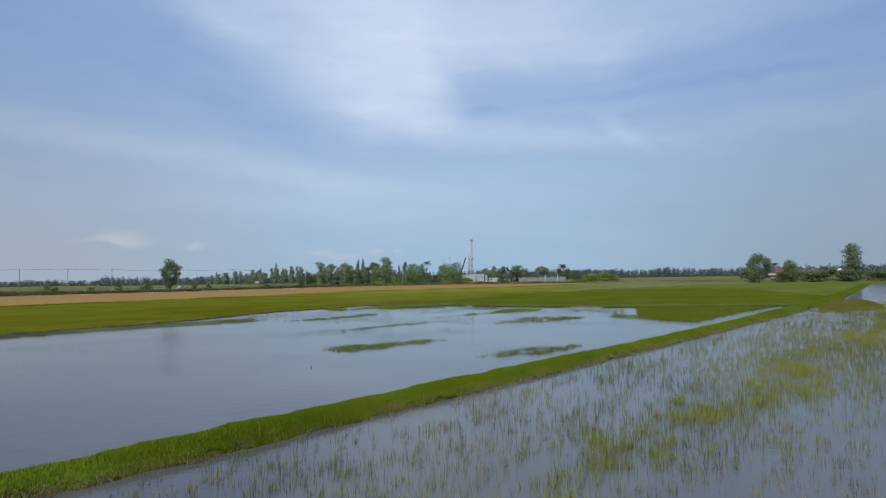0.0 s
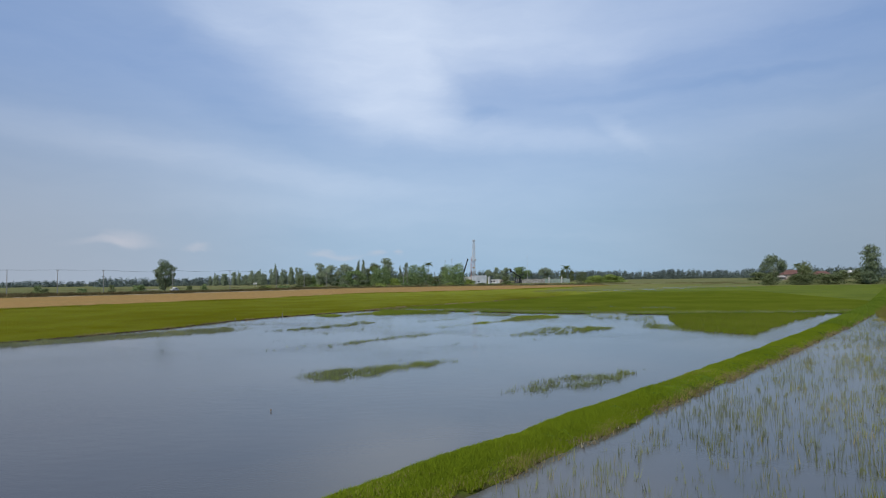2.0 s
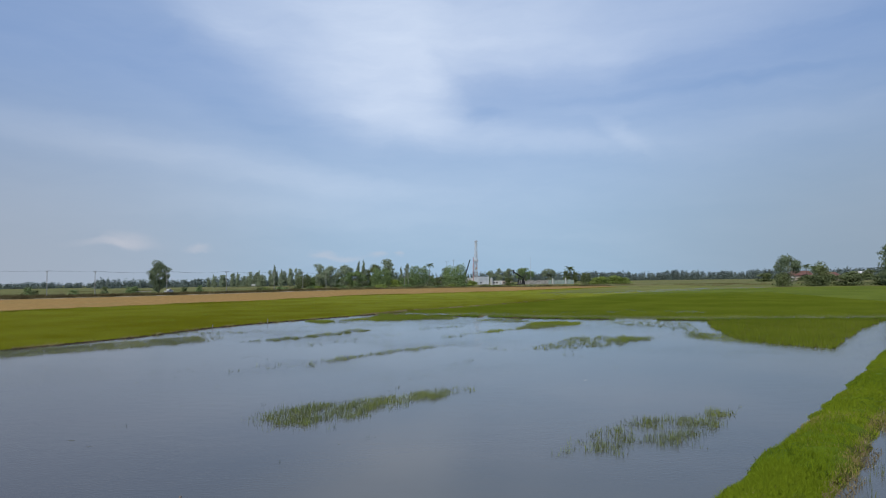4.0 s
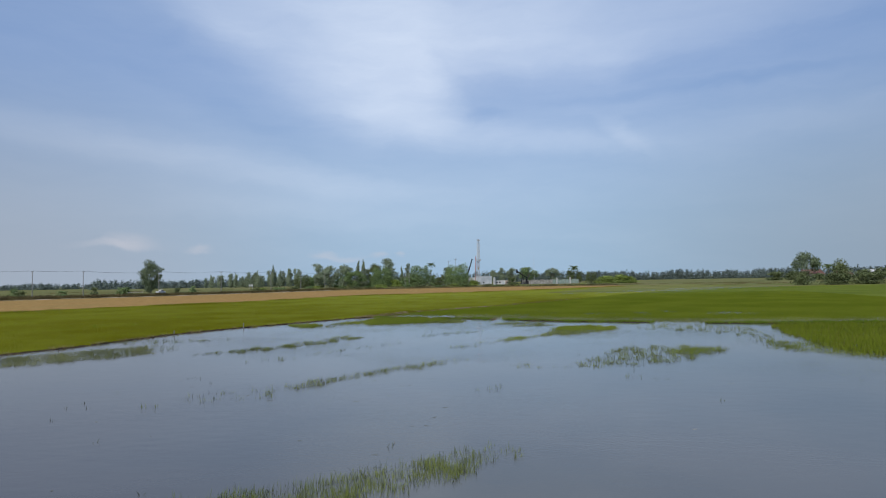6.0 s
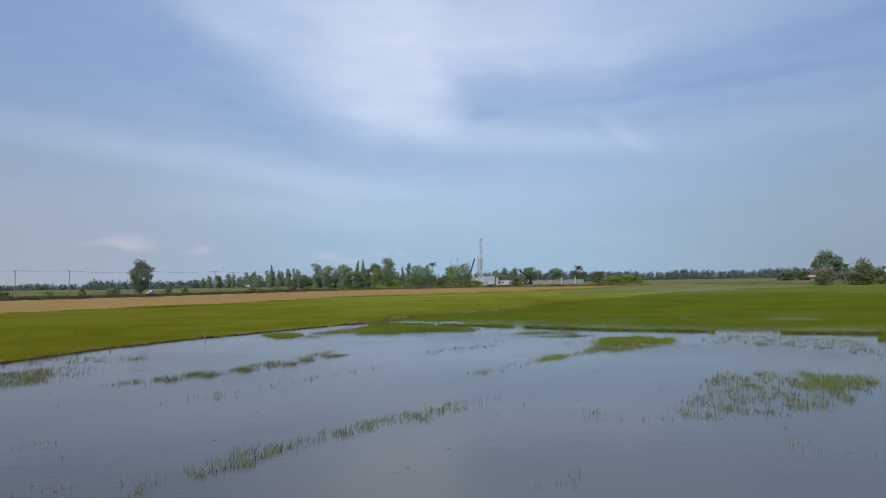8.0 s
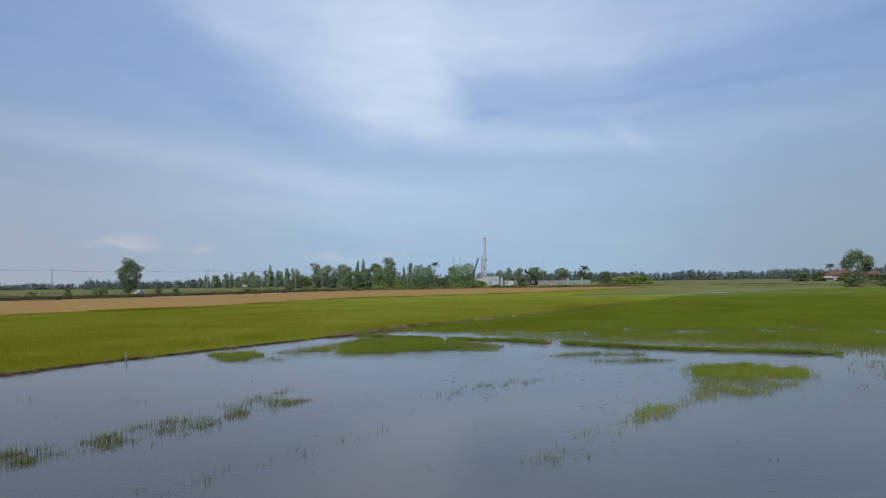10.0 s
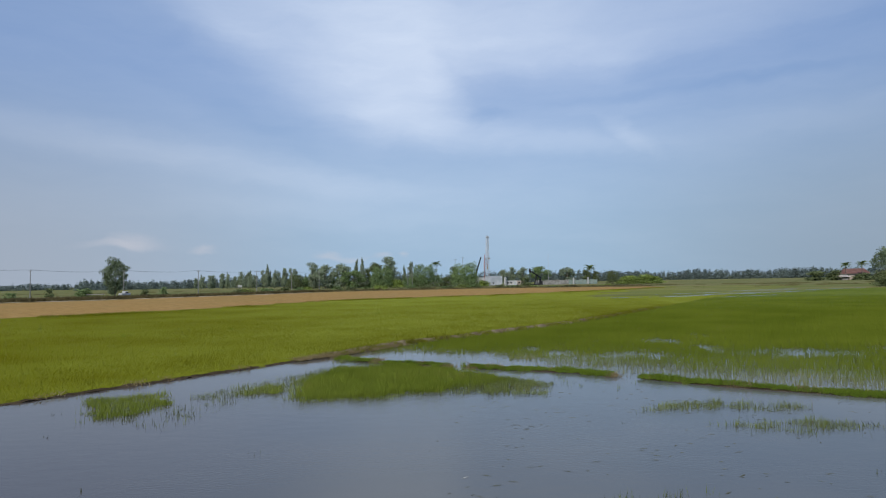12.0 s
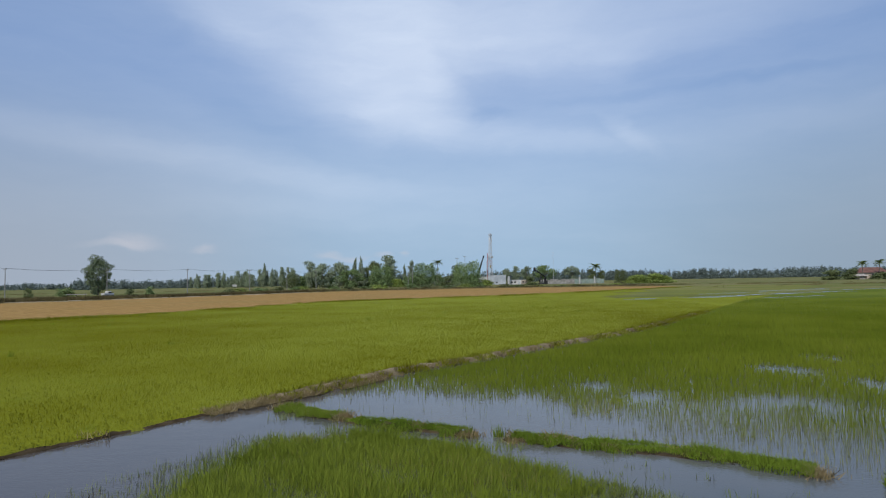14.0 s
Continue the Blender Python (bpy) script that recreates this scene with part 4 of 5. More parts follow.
# straw field and roadside scrub
q = scatter(STRAW, 60000, 73)
blades("rice_stubble", q, 0.1, 0.06, 0.18, 0.06, M_DRY, 74, "harvested rice stubble and straw, pale brown", 0.6, "stubble")
q, k, mid = line_strip([(x + 1.5, y - 4.0) for x, y in STRAW_NEAR[1:]], 4.0, 30000, 85)
some = ripple(mid, 9.0, 4) + 0.6 * ripple(q, 3.0, 2) > 0.0
blades("field_edge_grass", q[some], 0.1, 0.12, 0.32, 0.05, M_RICE, 86, "taller dark grass along the straw field edge", 0.35)
q, k, mid = line_strip(NEAR_BUND[1:12], 1.12, 60000, 87)
some = (k > 0.55) & (ripple(mid, 1.1, 5) + 0.6 * ripple(q, 0.3, 2) > -0.15)
blades("dry_straw", q[some] + np.array([0.10, -0.09]), (0.24 - 0.24 * k)[some], 0.03, 0.17, 0.012, M_DEBRIS, 88, "dry straw and dead grass at the foot of the bund", 1.0, "straw")
q = scatter(VERGE, 60000, 75, lambda p: np.clip(0.5 + 0.7 * ripple(p, 7.0), 0.06, 1))
q = tufted(q, 3, 0.3, 76)
blades("roadside_scrub", q, 0.15, 0.3, 1.15, 0.16, M_SCRUB, 77, "dry weeds and scrub along the road bank", 0.5, "scrub")
q, k, mid = line_strip([(-60, 352), (-84, 306), (-95, 290), (-117, 261), (-139, 243), (-220, 172)], 4.5, 24000, 175)
some = ripple(mid, 6.0, 2) + 0.6 * ripple(q, 2.0, 5) > -0.35
blades("roadside_scrub", q[some], 0.12, 0.4, 1.3, 0.3, M_SCRUB, 176, "dark dry brushwood along the bank", 0.9, "scrub")
q = scatter([(-420, 300), (420, 300), (700, 900), (-700, 900)], 45000, 78, lambda p: np.clip(0.35 + 0.6 * ripple(p, 30.0), 0.05, 1))
q = q[~inside(q, STRAW)]
tone = 0.4 + 0.5 * ripple(q * (0.3, 1.0), 14.0, 3) + 0.2 * ripple(q, 9.0, 1)
blades("pasture_scrub", q, 0.0, 0.1, 0.4, 0.2, M_PASTURE, 79, "rough brown and green pasture with weeds", 0.4, "scrub", np.clip(tone, 0, 0.9))
for line, seed in (([(60, 398), (128, 376), (210, 372)], 81), ([(90, 300), (150, 330), (260, 320)], 83), ([(-300, 420), (-200, 440), (-110, 470)], 84)):
    q, k, mid = line_strip(line, 9.0, 6000, seed)
    some = ripple(mid, 9.0, seed) + 0.7 * ripple(q, 4.0, 2) > 0.2
    blades("pasture_scrub", q[some], 0.05, 0.2, 0.7, 0.2, M_PASTURE, seed + 300, "line of rank weeds across the pasture", 0.4, "scrub")


# ---- trees ----
def crown_mesh(name, lobes, count, size, mat, seed, droop=0.0):
    """Leaf clumps over the lobes (x, y, z, rx, ry, rz) of a crown."""
    r = np.random.default_rng(seed)
    L = np.array(lobes, float)
    share = (L[:, 3] * L[:, 4] * L[:, 5]) ** 0.66
    which = r.choice(len(L), count, p=share / share.sum())
    d = r.normal(size=(count, 3))
    d /= np.linalg.norm(d, axis=1)[:, None]
    rad = r.uniform(0.45, 1.08, count)[:, None]
    c = L[which, :3] + d * rad * L[which, 3:]
    nrm = d * (0.8, 0.8, 0.3) + (0, 0, 0.45) + r.normal(0, 0.5, (count, 3))
    nrm /= np.linalg.norm(nrm, axis=1)[:, None]
    a = np.cross(nrm, r.normal(size=(count, 3)))
    a /= np.linalg.norm(a, axis=1)[:, None]
    b = np.cross(nrm, a)
    s = (size * r.uniform(0.5, 1.4, count))[:, None]
    b[:, 2] -= droop
    v = np.stack([c - a * s, c - b * s * 0.45 + nrm * s * 0.2, c + a * s, c + b * s * 0.55 + nrm * s * 0.2], 1)
    i = np.arange(count)[:, None] * 4
    return raw_mesh(name, v.reshape(-1, 3), i + np.array([0, 1, 2, 3]), mat)


def trunk_mesh(name, height, radius, lobes, seed):
    r = random.Random(seed)
    bm = bmesh.new()
    p = Vector((0, 0, -0.1))
    for k in range(4):
        q = Vector((r.uniform(-0.03, 0.03) * height, r.uniform(-0.03, 0.03) * height, height * (k + 1) / 4))
        bar(bm, p, q, radius * (1 - 0.2 * k), radius * (0.8 - 0.2 * k))
        p = q
    for x, y, z, *_ in lobes[:7]:
        bar(bm, (0, 0, min(height * r.uniform(0.4, 0.9), z * 0.8)), (x, y, z), radius * 0.4, radius * 0.12, 5)
    me = bpy.data.meshes.new(name)
    bm.to_mesh(me)
    bm.free()
    me.materials.append(M_BARK)
    return me


# each kind is one unit high and about one unit wide before it is scaled
def lobes_for(kind, seed):
    r = random.Random(seed)
    out = []
    if kind == "broad":
        for k in range(13):
            a, h = r.uniform(0, 6.28), r.uniform(0.42, 0.84)
            w = 0.30 * math.sin(math.pi * min(1, (h - 0.2) / 0.75)) + 0.05
            out.append((math.cos(a) * w, math.sin(a) * w, h, r.uniform(0.17, 0.27), r.uniform(0.17, 0.27), r.uniform(0.10, 0.17)))
        out += [(0, 0, 0.86, 0.2, 0.2, 0.13), (0.05, 0, 0.3, 0.3, 0.3, 0.14), (-0.08, 0.05, 0.16, 0.26, 0.26, 0.12)]
    elif kind == "tall":
        for k in range(12):
            h = 0.22 + 0.70 * k / 11
            a, w = r.uniform(0, 6.28), 0.22 * (1 - 0.5 * k / 11)
            out.append((math.cos(a) * w, math.sin(a) * w, h, r.uniform(0.20, 0.33), r.uniform(0.20, 0.33), r.uniform(0.06, 0.10)))
        out += [(0, 0, 0.15, 0.3, 0.3, 0.12), (0.04, 0, 0.32, 0.34, 0.32, 0.13), (-0.05, 0, 0.5, 0.33, 0.31, 0.13)]
    elif kind == "cone":
        for k in range(10):
            h = 0.16 + 0.78 * k / 9
            w = 0.46 * (1 - k / 10.5)
            out.append((r.uniform(-0.05, 0.05), r.uniform(-0.05, 0.05), h, w * r.uniform(0.8, 1.1), w * r.uniform(0.8, 1.1), 0.085))
    elif kind == "dome":
        for k in range(30):
            a, h = k * 2.4 + r.uniform(-0.3, 0.3), 0.10 + 0.74 * k / 29
            w = 0.37 * math.sqrt(max(0.05, 1 - (h / 1.0) ** 2)) * r.uniform(0.8, 1.1)
            out.append((math.cos(a) * w, math.sin(a) * w, h, r.uniform(0.11, 0.18), r.uniform(0.11, 0.18), r.uniform(0.09, 0.15)))
        out += [(0, 0, 0.45, 0.36, 0.36, 0.38), (0.1, 0, 0.2, 0.38, 0.38, 0.2)]
    elif kind == "fork":
        for k in range(11):
            h = 0.17 + 0.71 * k / 10
            w = 0.20 * math.sin(math.pi * (0.15 + 0.75 * k / 10))
            out.append((-0.13 + r.uniform(-w, w), r.uniform(-w, w), h, r.uniform(0.19, 0.28), r.uniform(0.15, 0.24), r.uniform(0.07, 0.11)))
        for k in range(8):
            h = 0.30 + 0.46 * k / 7
            out.append((0.25 + r.uniform(-0.1, 0.1), r.uniform(-0.12, 0.12), h, r.uniform(0.10, 0.16), r.uniform(0.12, 0.18), r.uniform(0.04, 0.07)))
        out += [(-0.1, 0, 0.12, 0.16, 0.16, 0.09), (-0.05, 0, 0.24, 0.27, 0.24, 0.09), (-0.27, 0, 0.36, 0.19, 0.2, 0.11), (0.14, 0.05, 0.36, 0.24, 0.2, 0.10), (0.2, 0, 0.52, 0.22, 0.2, 0.10), (-0.3, 0, 0.52, 0.17, 0.2, 0.10), (-0.24, 0, 0.66, 0.18, 0.2, 0.10), (-0.05, 0, 0.76, 0.24, 0.2, 0.11), (0.12, 0, 0.66, 0.22, 0.2, 0.11)]
    elif kind == "flat":
        for k in range(9):
            a, w = r.uniform(0, 6.28), r.uniform(0.1, 0.4)
            out.append((math.cos(a) * w, math.sin(a) * w, r.uniform(0.7, 0.88), 0.2, 0.2, 0.09))
    else:
        for k in range(10):
            a, w, h = r.uniform(0, 6.28), r.uniform(0.05, 0.34), r.uniform(0.15, 0.72)
            w *= 1.15 - h * 0.9
            out.append((math.cos(a) * w, math.sin(a) * w, h, r.uniform(0.15, 0.25), r.uniform(0.15, 0.25), r.uniform(0.14, 0.24)))
        out.append((0, 0, 0.16, 0.42, 0.42, 0.16))
    return out


MESHES = {}


def tree(kind, variant, x, y, high, wide, mat, label, name="tree", count=620, size=0.055, group=""):
    key = (kind, variant, mat.name, count)
    if key not in MESHES:
        lobes = lobes_for(kind, variant * 7 + len(kind))
        stem = {"broad": 0.75, "tall": 0.92, "cone": 0.92, "flat": 0.75, "fork": 0.7}.get(kind, 0.4)
        MESHES[key] = (trunk_mesh("trunk", stem, 0.022 if kind != "flat" else 0.03, lobes, variant), crown_mesh("crown", lobes, count, size, mat, variant * 13 + 5))
    ob = base(name, x, y, 0.05, 0, label=label, category="bush" if name == "bush" else "tree", group=group)
    ob.rotation_euler = (0, 0, 0 if kind == "fork" else (x * 1.7 + y) % 6.28)
    ob.scale = (wide, wide, high)
    for nm, me in zip(("trunk", "crown"), MESHES[key]):
        piece(nm, me, ob)
    return ob


def palm(x, y, high, label, seed, wide=1.0):
    r = random.Random(seed)
    if "frond" not in MESHES:
        bm = bmesh.new()
        pts = [Vector((s * 2.5, 0, 0.75 * s - 1.7 * s * s)) for s in (0, 0.2, 0.4, 0.6, 0.8, 1.0)]
        for p, q in zip(pts, pts[1:]):
            bar(bm, p, q, 0.035, 0.025, 4)
        for s in range(2, 24):
            u = s / 24
            p = Vector((u * 2.5, 0, 0.75 * u - 1.7 * u * u))
            ln = 0.85 * math.sin(math.pi * (0.12 + 0.85 * u))
            for sgn in (-1, 1):
                vs = [bm.verts.new(p + Vector(o)) for o in ((-0.06, 0, 0), (0.06, 0, 0), (0.35 * ln, sgn * ln, -0.35 * ln))]
                bm.faces.new(vs)
        me = bpy.data.meshes.new("frond")
        bm.to_mesh(me)
        bm.free()
        me.materials.append(M_PALM)
        MESHES["frond"] = me
    ob = base("palm_tree", x, y, 0.05, 0, label=label, category="palm", group="palms")
    bm, p = bmesh.new(), Vector((0, 0, -0.1))
    for k in range(5):
        q = Vector((0.12 * k * r.uniform(0.5, 1), 0.05 * k, (high - 1.2) * (k + 1) / 5))
        bar(bm, p, q, 0.24 - 0.02 * k, 0.22 - 0.02 * k, 7)
        p = q
    part("trunk", bm, M_BARK, ob)
    for k in range(21):
        a, t = k * 2.4, (-38, -12, 14)[k % 3] + r.uniform(-8, 8)
        s = (1.35 + 0.3 * r.random()) * wide
        piece("frond", MESHES["frond"], ob, Matrix.Translation(p) @ Euler((0, radians(t), a)).to_matrix().to_4x4() @ Matrix.Scale(s, 4))
    return ob


ROW, WOOD = "eucalyptus row along the road", "trees by the drilling site"
# lone tree by the road
tree("fork", 21, -141.5, 325, 16.8, 11.2, M_EUC, "tall lone broadleaf tree beside the road", count=6500, size=0.024)
# row of eucalyptus behind the road
r = random.Random(4)
for k in range(46):
    x = -238 + k * 2.0 + r.uniform(-0.9, 0.9)
    tree(("tall", "cone", "tall")[k % 3], k % 5, x, 652 + r.uniform(-14, 14), 10.5 + 0.11 * k + r.uniform(-2.0, 3.5), r.uniform(5.0, 8.0), M_EUC_HAZE, "slender dark eucalyptus in a roadside row", group=ROW, count=700, size=0.06)
tree("cone", 2, -175, 650, 21.5, 10, M_EUC_HAZE, "taller pointed eucalyptus above the row", group=ROW, count=1000)
for kind, v, x, y, hi, wd, mat, text in (
    ("dome", 1, -107, 484, 10.6, 14.0, M_HEDGE, "round dark dense leafy tree"),
    ("tall", 1, -97, 490, 18.0, 11.0, M_EUC_HAZE, "tall eucalyptus with loose crown"),
    ("broad", 3, -88, 486, 16.5, 14.0, M_EUC_HAZE, "grey-green eucalyptus with full crown"),
    ("broad", 4, -77, 484, 17.0, 15.0, M_EUC_HAZE, "grey-green eucalyptus with wide crown"),
    ("cone", 1, -68, 492, 19.5, 8.0, M_EUC_HAZE, "pointed tall conifer-like tree"),
    ("cone", 3, -63.5, 490, 20.0, 8.5, M_EUC_HAZE, "pointed tall conifer-like tree"),
    ("broad", 5, -68, 476, 12.0, 17.0, M_LEAF, "lower green leafy tree in front of the wood"),
    ("broad", 6, -57, 496, 17.5, 13.0, M_HEDGE, "round dark leafy tree in the wood"),
    ("tall", 3, -45, 492, 21.0, 16.0, M_EUC_HAZE, "tall thin-leaved tree with open top"),
    ("dome", 2, -49.0, 478, 15.4, 20.0, M_LEAF, "broad green tree reaching the ground"),
    ("bush", 3, -38, 474, 6.5, 13.0, M_LIGHT, "low light green leafy shrub"),
):
    tree(kind, v, x, y, hi, wd, mat, text, "bush" if hi < 8 else "tree", group=WOOD, count=5200 if kind == "dome" else 2600, size=0.022 if kind == "dome" else 0.034)
for kind, v, x, y, hi, wd, mat, text in (
    ("cone", 4, -36, 496, 15.0, 6.0, M_EUC_HAZE, "narrow dark tree in the wood"),
    ("tall", 2, -31.5, 500, 17.5, 6.0, M_EUC_HAZE, "narrow tall tree in the wood"),
    ("dome", 4, -21.5, 480, 16.6, 21.0, M_LEAF, "big rounded green tree reaching the ground"),
    ("dome", 5, -31, 476, 7.0, 9.0, M_LEAF, "lower rounded green tree"),
    ("dome", 6, 5.0, 474, 16.6, 23.0, M_LEAF, "big rounded green tree before the rig"),
    ("tall", 0, -2, 494, 14.0, 9.0, M_HEDGE, "thin tree behind the rounded trees"),
    ("bush", 7, 16, 472, 4.6, 14.0, M_LIGHT, "low shrub at the site fence"),
    ("broad", 7, 38, 566, 12.5, 8.0, M_EUC_HAZE, "tree behind the site wall"),
    ("tall", 1, 45, 570, 14.0, 8.0, M_EUC_HAZE, "tall tree behind the site wall"),
    ("broad", 3, 53, 566, 14.0, 10.0, M_EUC_HAZE, "tree behind the site wall"),
    ("broad", 8, 68, 570, 14.5, 17.0, M_LEAF, "wide flat-topped rain tree"),
    ("broad", 4, 90, 575, 13.5, 14.0, M_EUC_HAZE, "tree behind the site wall"),
    ("tall", 2, 108, 588, 11.0, 9.0, M_HEDGE, "dark tree round the foot of the palm"),
    ("tall", 4, 116, 590, 10.0, 8.0, M_HEDGE, "dark tree round the foot of the palm"),
    ("bush", 1, 42.5, 462, 6.4, 9.5, M_HEDGE, "dark shrub before the site wall"),
    ("dome", 2, 98, 466, 9.5, 9.5, M_HEDGE, "dark rounded tree by the fence"),
    ("bush", 3, 127, 470, 5.4, 16.0, M_LIGHT, "low shrub by the fence"),
    ("bush", 6, 119, 466, 6.8, 22.0, M_LIGHT, "low spreading light green bush"),
    ("bush", 5, 107, 462, 7.0, 20.0, M_LIGHT, "low spreading light green bush"),
):
    tree(kind, v, x, y, hi, wd, mat, text, "bush" if hi < 8 else "tree", group=WOOD, count=5200 if kind == "dome" else 2600, size=0.022 if kind == "dome" else 0.034)
for k in range(17):
    x = -112 + k * 7.6 + r.uniform(-2, 2)
    tree("bush", 1 + k % 7, x, 497 + r.uniform(-6, 6), r.uniform(7.0, 10.5), r.uniform(9, 14), (M_EUC_HAZE, M_LEAF, M_HEDGE)[k % 3], "low bushy undergrowth of the wood", "bush", group=WOOD, count=700, size=0.055)
for k in range(22):
    x = -112 + k * 9.4 + r.uniform(-3, 3)
    site = x > 24
    tree("bush", 1 + k % 7, x, 392 + r.uniform(-8, 14), r.uniform(0.9, 1.5) if site else r.uniform(1.6, 3.2), r.uniform(8, 14), (M_LIGHT, M_LEAF, M_HEDGE, M_LEAF)[k % 4], "low weedy shrub behind the straw field", "bush", group="field edge shrubs", count=700, size=0.04)
palm(-14.5, 500, 17.2, "coconut palm rising over the wood", 3)
palm(111, 590, 14.0, "tall palm beyond the drilling site", 5, 1.4)
# right-hand clump by the farmhouse
for kind, v, x, y, hi, wd, mat, text in (
    ("broad", 9, 134.5, 270, 13.0, 9.4, M_EUC, "grey-green roadside tree with dense crown"),
    ("bush", 4, 131.0, 268, 6.2, 9.0, M_HEDGE, "dark shrub at the foot of a tree"),
    ("bush", 6, 149, 272, 10.8, 11.5, M_HEDGE, "leafy green tree before the farmhouse"),
    ("bush", 7, 143, 268, 5.4, 13.0, M_HEDGE, "dark hedge shrub by the farm"),
    ("bush", 1, 158, 268, 5.6, 15.0, M_HEDGE, "dark hedge shrub by the farm"),
    ("bush", 2, 170, 266, 5.8, 15.0, M_HEDGE, "dark hedge shrub by the farm"),
    ("bush", 3, 182, 264, 5.6, 16.0, M_HEDGE, "dark hedge shrub by the farm"),
    ("bush", 5, 196, 262, 6.0, 17.0, M_HEDGE, "dark hedge shrub by the farm"),
    ("tall", 5, 166, 258, 15.6, 10.0, M_EUC, "tall open poplar-like tree"),
):
    tree(kind, v, x, y, hi, wd, mat, text, "bush" if hi < 8 else "tree", group="hedge by the farmhouse", count=3600, size=0.028)
for k, (x, y, hi, wd) in enumerate(((-167, 322, 4.8, 4.6), (-155, 326, 4.4, 9.5), (-130, 326, 3.6, 5.0), (-124, 330, 4.2, 5.0), (-186, 300, 3.6, 6.0), (-196, 310, 5.0, 7.5), (-100, 352, 2.6, 8.0), (-176, 312, 3.0, 6.5))):
    tree("bush", 1 + k % 7, x, y, hi, wd, M_LEAF if k % 2 else M_HEDGE, "dense low green roadside bush", "bush", group="roadside bushes", count=700, size=0.07)
palm(249, 474, 11.0, "coconut palm beside the farmhouse", 7)
palm(259.5, 474, 11.6, "coconut palm behind the farmhouse", 8)
palm(205, 372, 9.0, "short palm in the hedge", 9)
for k, (x, y, hi, wd) in enumerate(((228, 470, 7.5, 16), (242, 474, 8.0, 15), (252, 462, 5.5, 12), (272, 464, 5.5, 13), (260, 474, 4.9, 12), (256, 465, 4.2, 9), (270, 472, 4.8, 11), (248, 460, 3.4, 9), (264, 468, 4.4, 9), (290, 470, 8.0, 17), (306, 478, 9, 18))):
    tree("bush", 1 + k % 7, x, y, hi, wd, M_HEDGE, "dark garden tree round the farmhouse", "bush" if hi < 6 else "tree", group="farmhouse garden", count=900, size=0.06)


def far_wood(name, line, count, low, high, seed, label, depth=25.0):
    """A distant belt of trees as one mass."""
    r = np.random.default_rng(seed)
    q, side = along(line, 2.0)
    lobes = []
    for k in range(count):
        i = r.integers(0, len(q))
        x, y = q[i] + side[i] * r.uniform(-depth, depth)
        h = r.uniform(low, high) * (1 + 0.08 * math.sin(i * 0.11) + 0.06 * math.sin(i * 0.37))
        w = r.uniform(2.4, 5.0)
        for s in (0.12, 0.35, 0.6, 0.82, 1.02):
            lobes.append((x, y, h * s, w * (1.25 - 0.98 * s), w * (1.2 - 0.8 * s), h * 0.2))
    tagged(new(name, crown_mesh(name, lobes, count * 54, 1.05, M_FAR_HAZE, seed)), label, "trees", kind="stuff")


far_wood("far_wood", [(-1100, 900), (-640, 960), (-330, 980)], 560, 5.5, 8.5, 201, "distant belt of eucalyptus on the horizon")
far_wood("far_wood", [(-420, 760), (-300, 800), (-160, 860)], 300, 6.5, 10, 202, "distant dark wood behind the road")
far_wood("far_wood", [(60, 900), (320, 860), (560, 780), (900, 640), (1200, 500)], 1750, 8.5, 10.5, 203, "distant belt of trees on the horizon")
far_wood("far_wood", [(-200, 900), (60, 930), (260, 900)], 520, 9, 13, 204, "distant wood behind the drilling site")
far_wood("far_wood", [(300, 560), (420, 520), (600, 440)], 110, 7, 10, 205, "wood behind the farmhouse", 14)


def far_ridge(name, x0, x1, y, high, seed, label):
    """A low wooded ridge on the horizon."""
    xs = np.linspace(x0, x1, 80)
    u = (xs - x0) / (x1 - x0)
    top = high * np.sin(np.pi * u) ** 0.7 * (0.75 + 0.25 * np.sin(u * 9 + seed) + 0.08 * np.sin(u * 31))
    rows = [np.column_stack([xs, np.full(80, y + d), top * k]) for d, k in ((-160, 0.0), (-90, 0.5), (0, 1.0), (160, 0.0))]
    i = np.arange(320).reshape(4, 80)
    f = np.stack([i[:-1, :-1], i[:-1, 1:], i[1:, 1:], i[1:, :-1]], -1).reshape(-1, 4)
    tagged(new(name, raw_mesh(name, np.vstack(rows), f, M_RIDGE)), label, "hills", kind="structure")


# forest colour turned blue-grey to carry the haze before the hills
M_RIDGE = surface("hazed_ridge", (0.10, 0.125, 0.12), (0.15, 0.175, 0.17), 0.02, 0.2)
far_ridge("backdrop_hills", -2590, -2020, 3300, 27, 1.0, "low wooded hills on the far horizon")


# ---- road poles and wires ----
def pole(x, y, high, turn):
    ob = base("utility_pole", x, y, 0.2, turn, label="slim pale concrete power pole by the road", category="pole", group="roadside power poles")
    part("shaft", bars(((0, 0, -0.3), (0, 0, high), 0.20, 0.11), sides=8), M_CONCRETE, ob)
    arm = part("crossarm", boxes((0, 0, high - 0.55, 2.2, 0.14, 0.14), bevel=0.01), M_CONCRETE, ob)
    for s in (-1.0, 0.0, 1.0):
        part("insulator", bars(((s, 0, high - 0.41), (s, 0, high - 0.1), 0.07, 0.05)), M_BLACK, arm)
    return ob


POLES = [(-206, 262), (-181, 268), (-167, 279), (-155.5, 294), (-137, 323), (-118, 351), (-101, 381), (-92, 414), (-84, 448)]
for (x, y), (x2, y2) in zip(POLES, POLES[1:] + [(-76, 480)]):
    pole(x, y, 10.6, math.degrees(math.atan2(y2 - y, x2 - x)) + 90)
for x, y, h in ((-31.5, 466, 13.0), (-29.0, 470, 12.5), (-1.0, 512, 19.0), (4.5, 518, 20.5)):
    pole(x, y, h, 10)


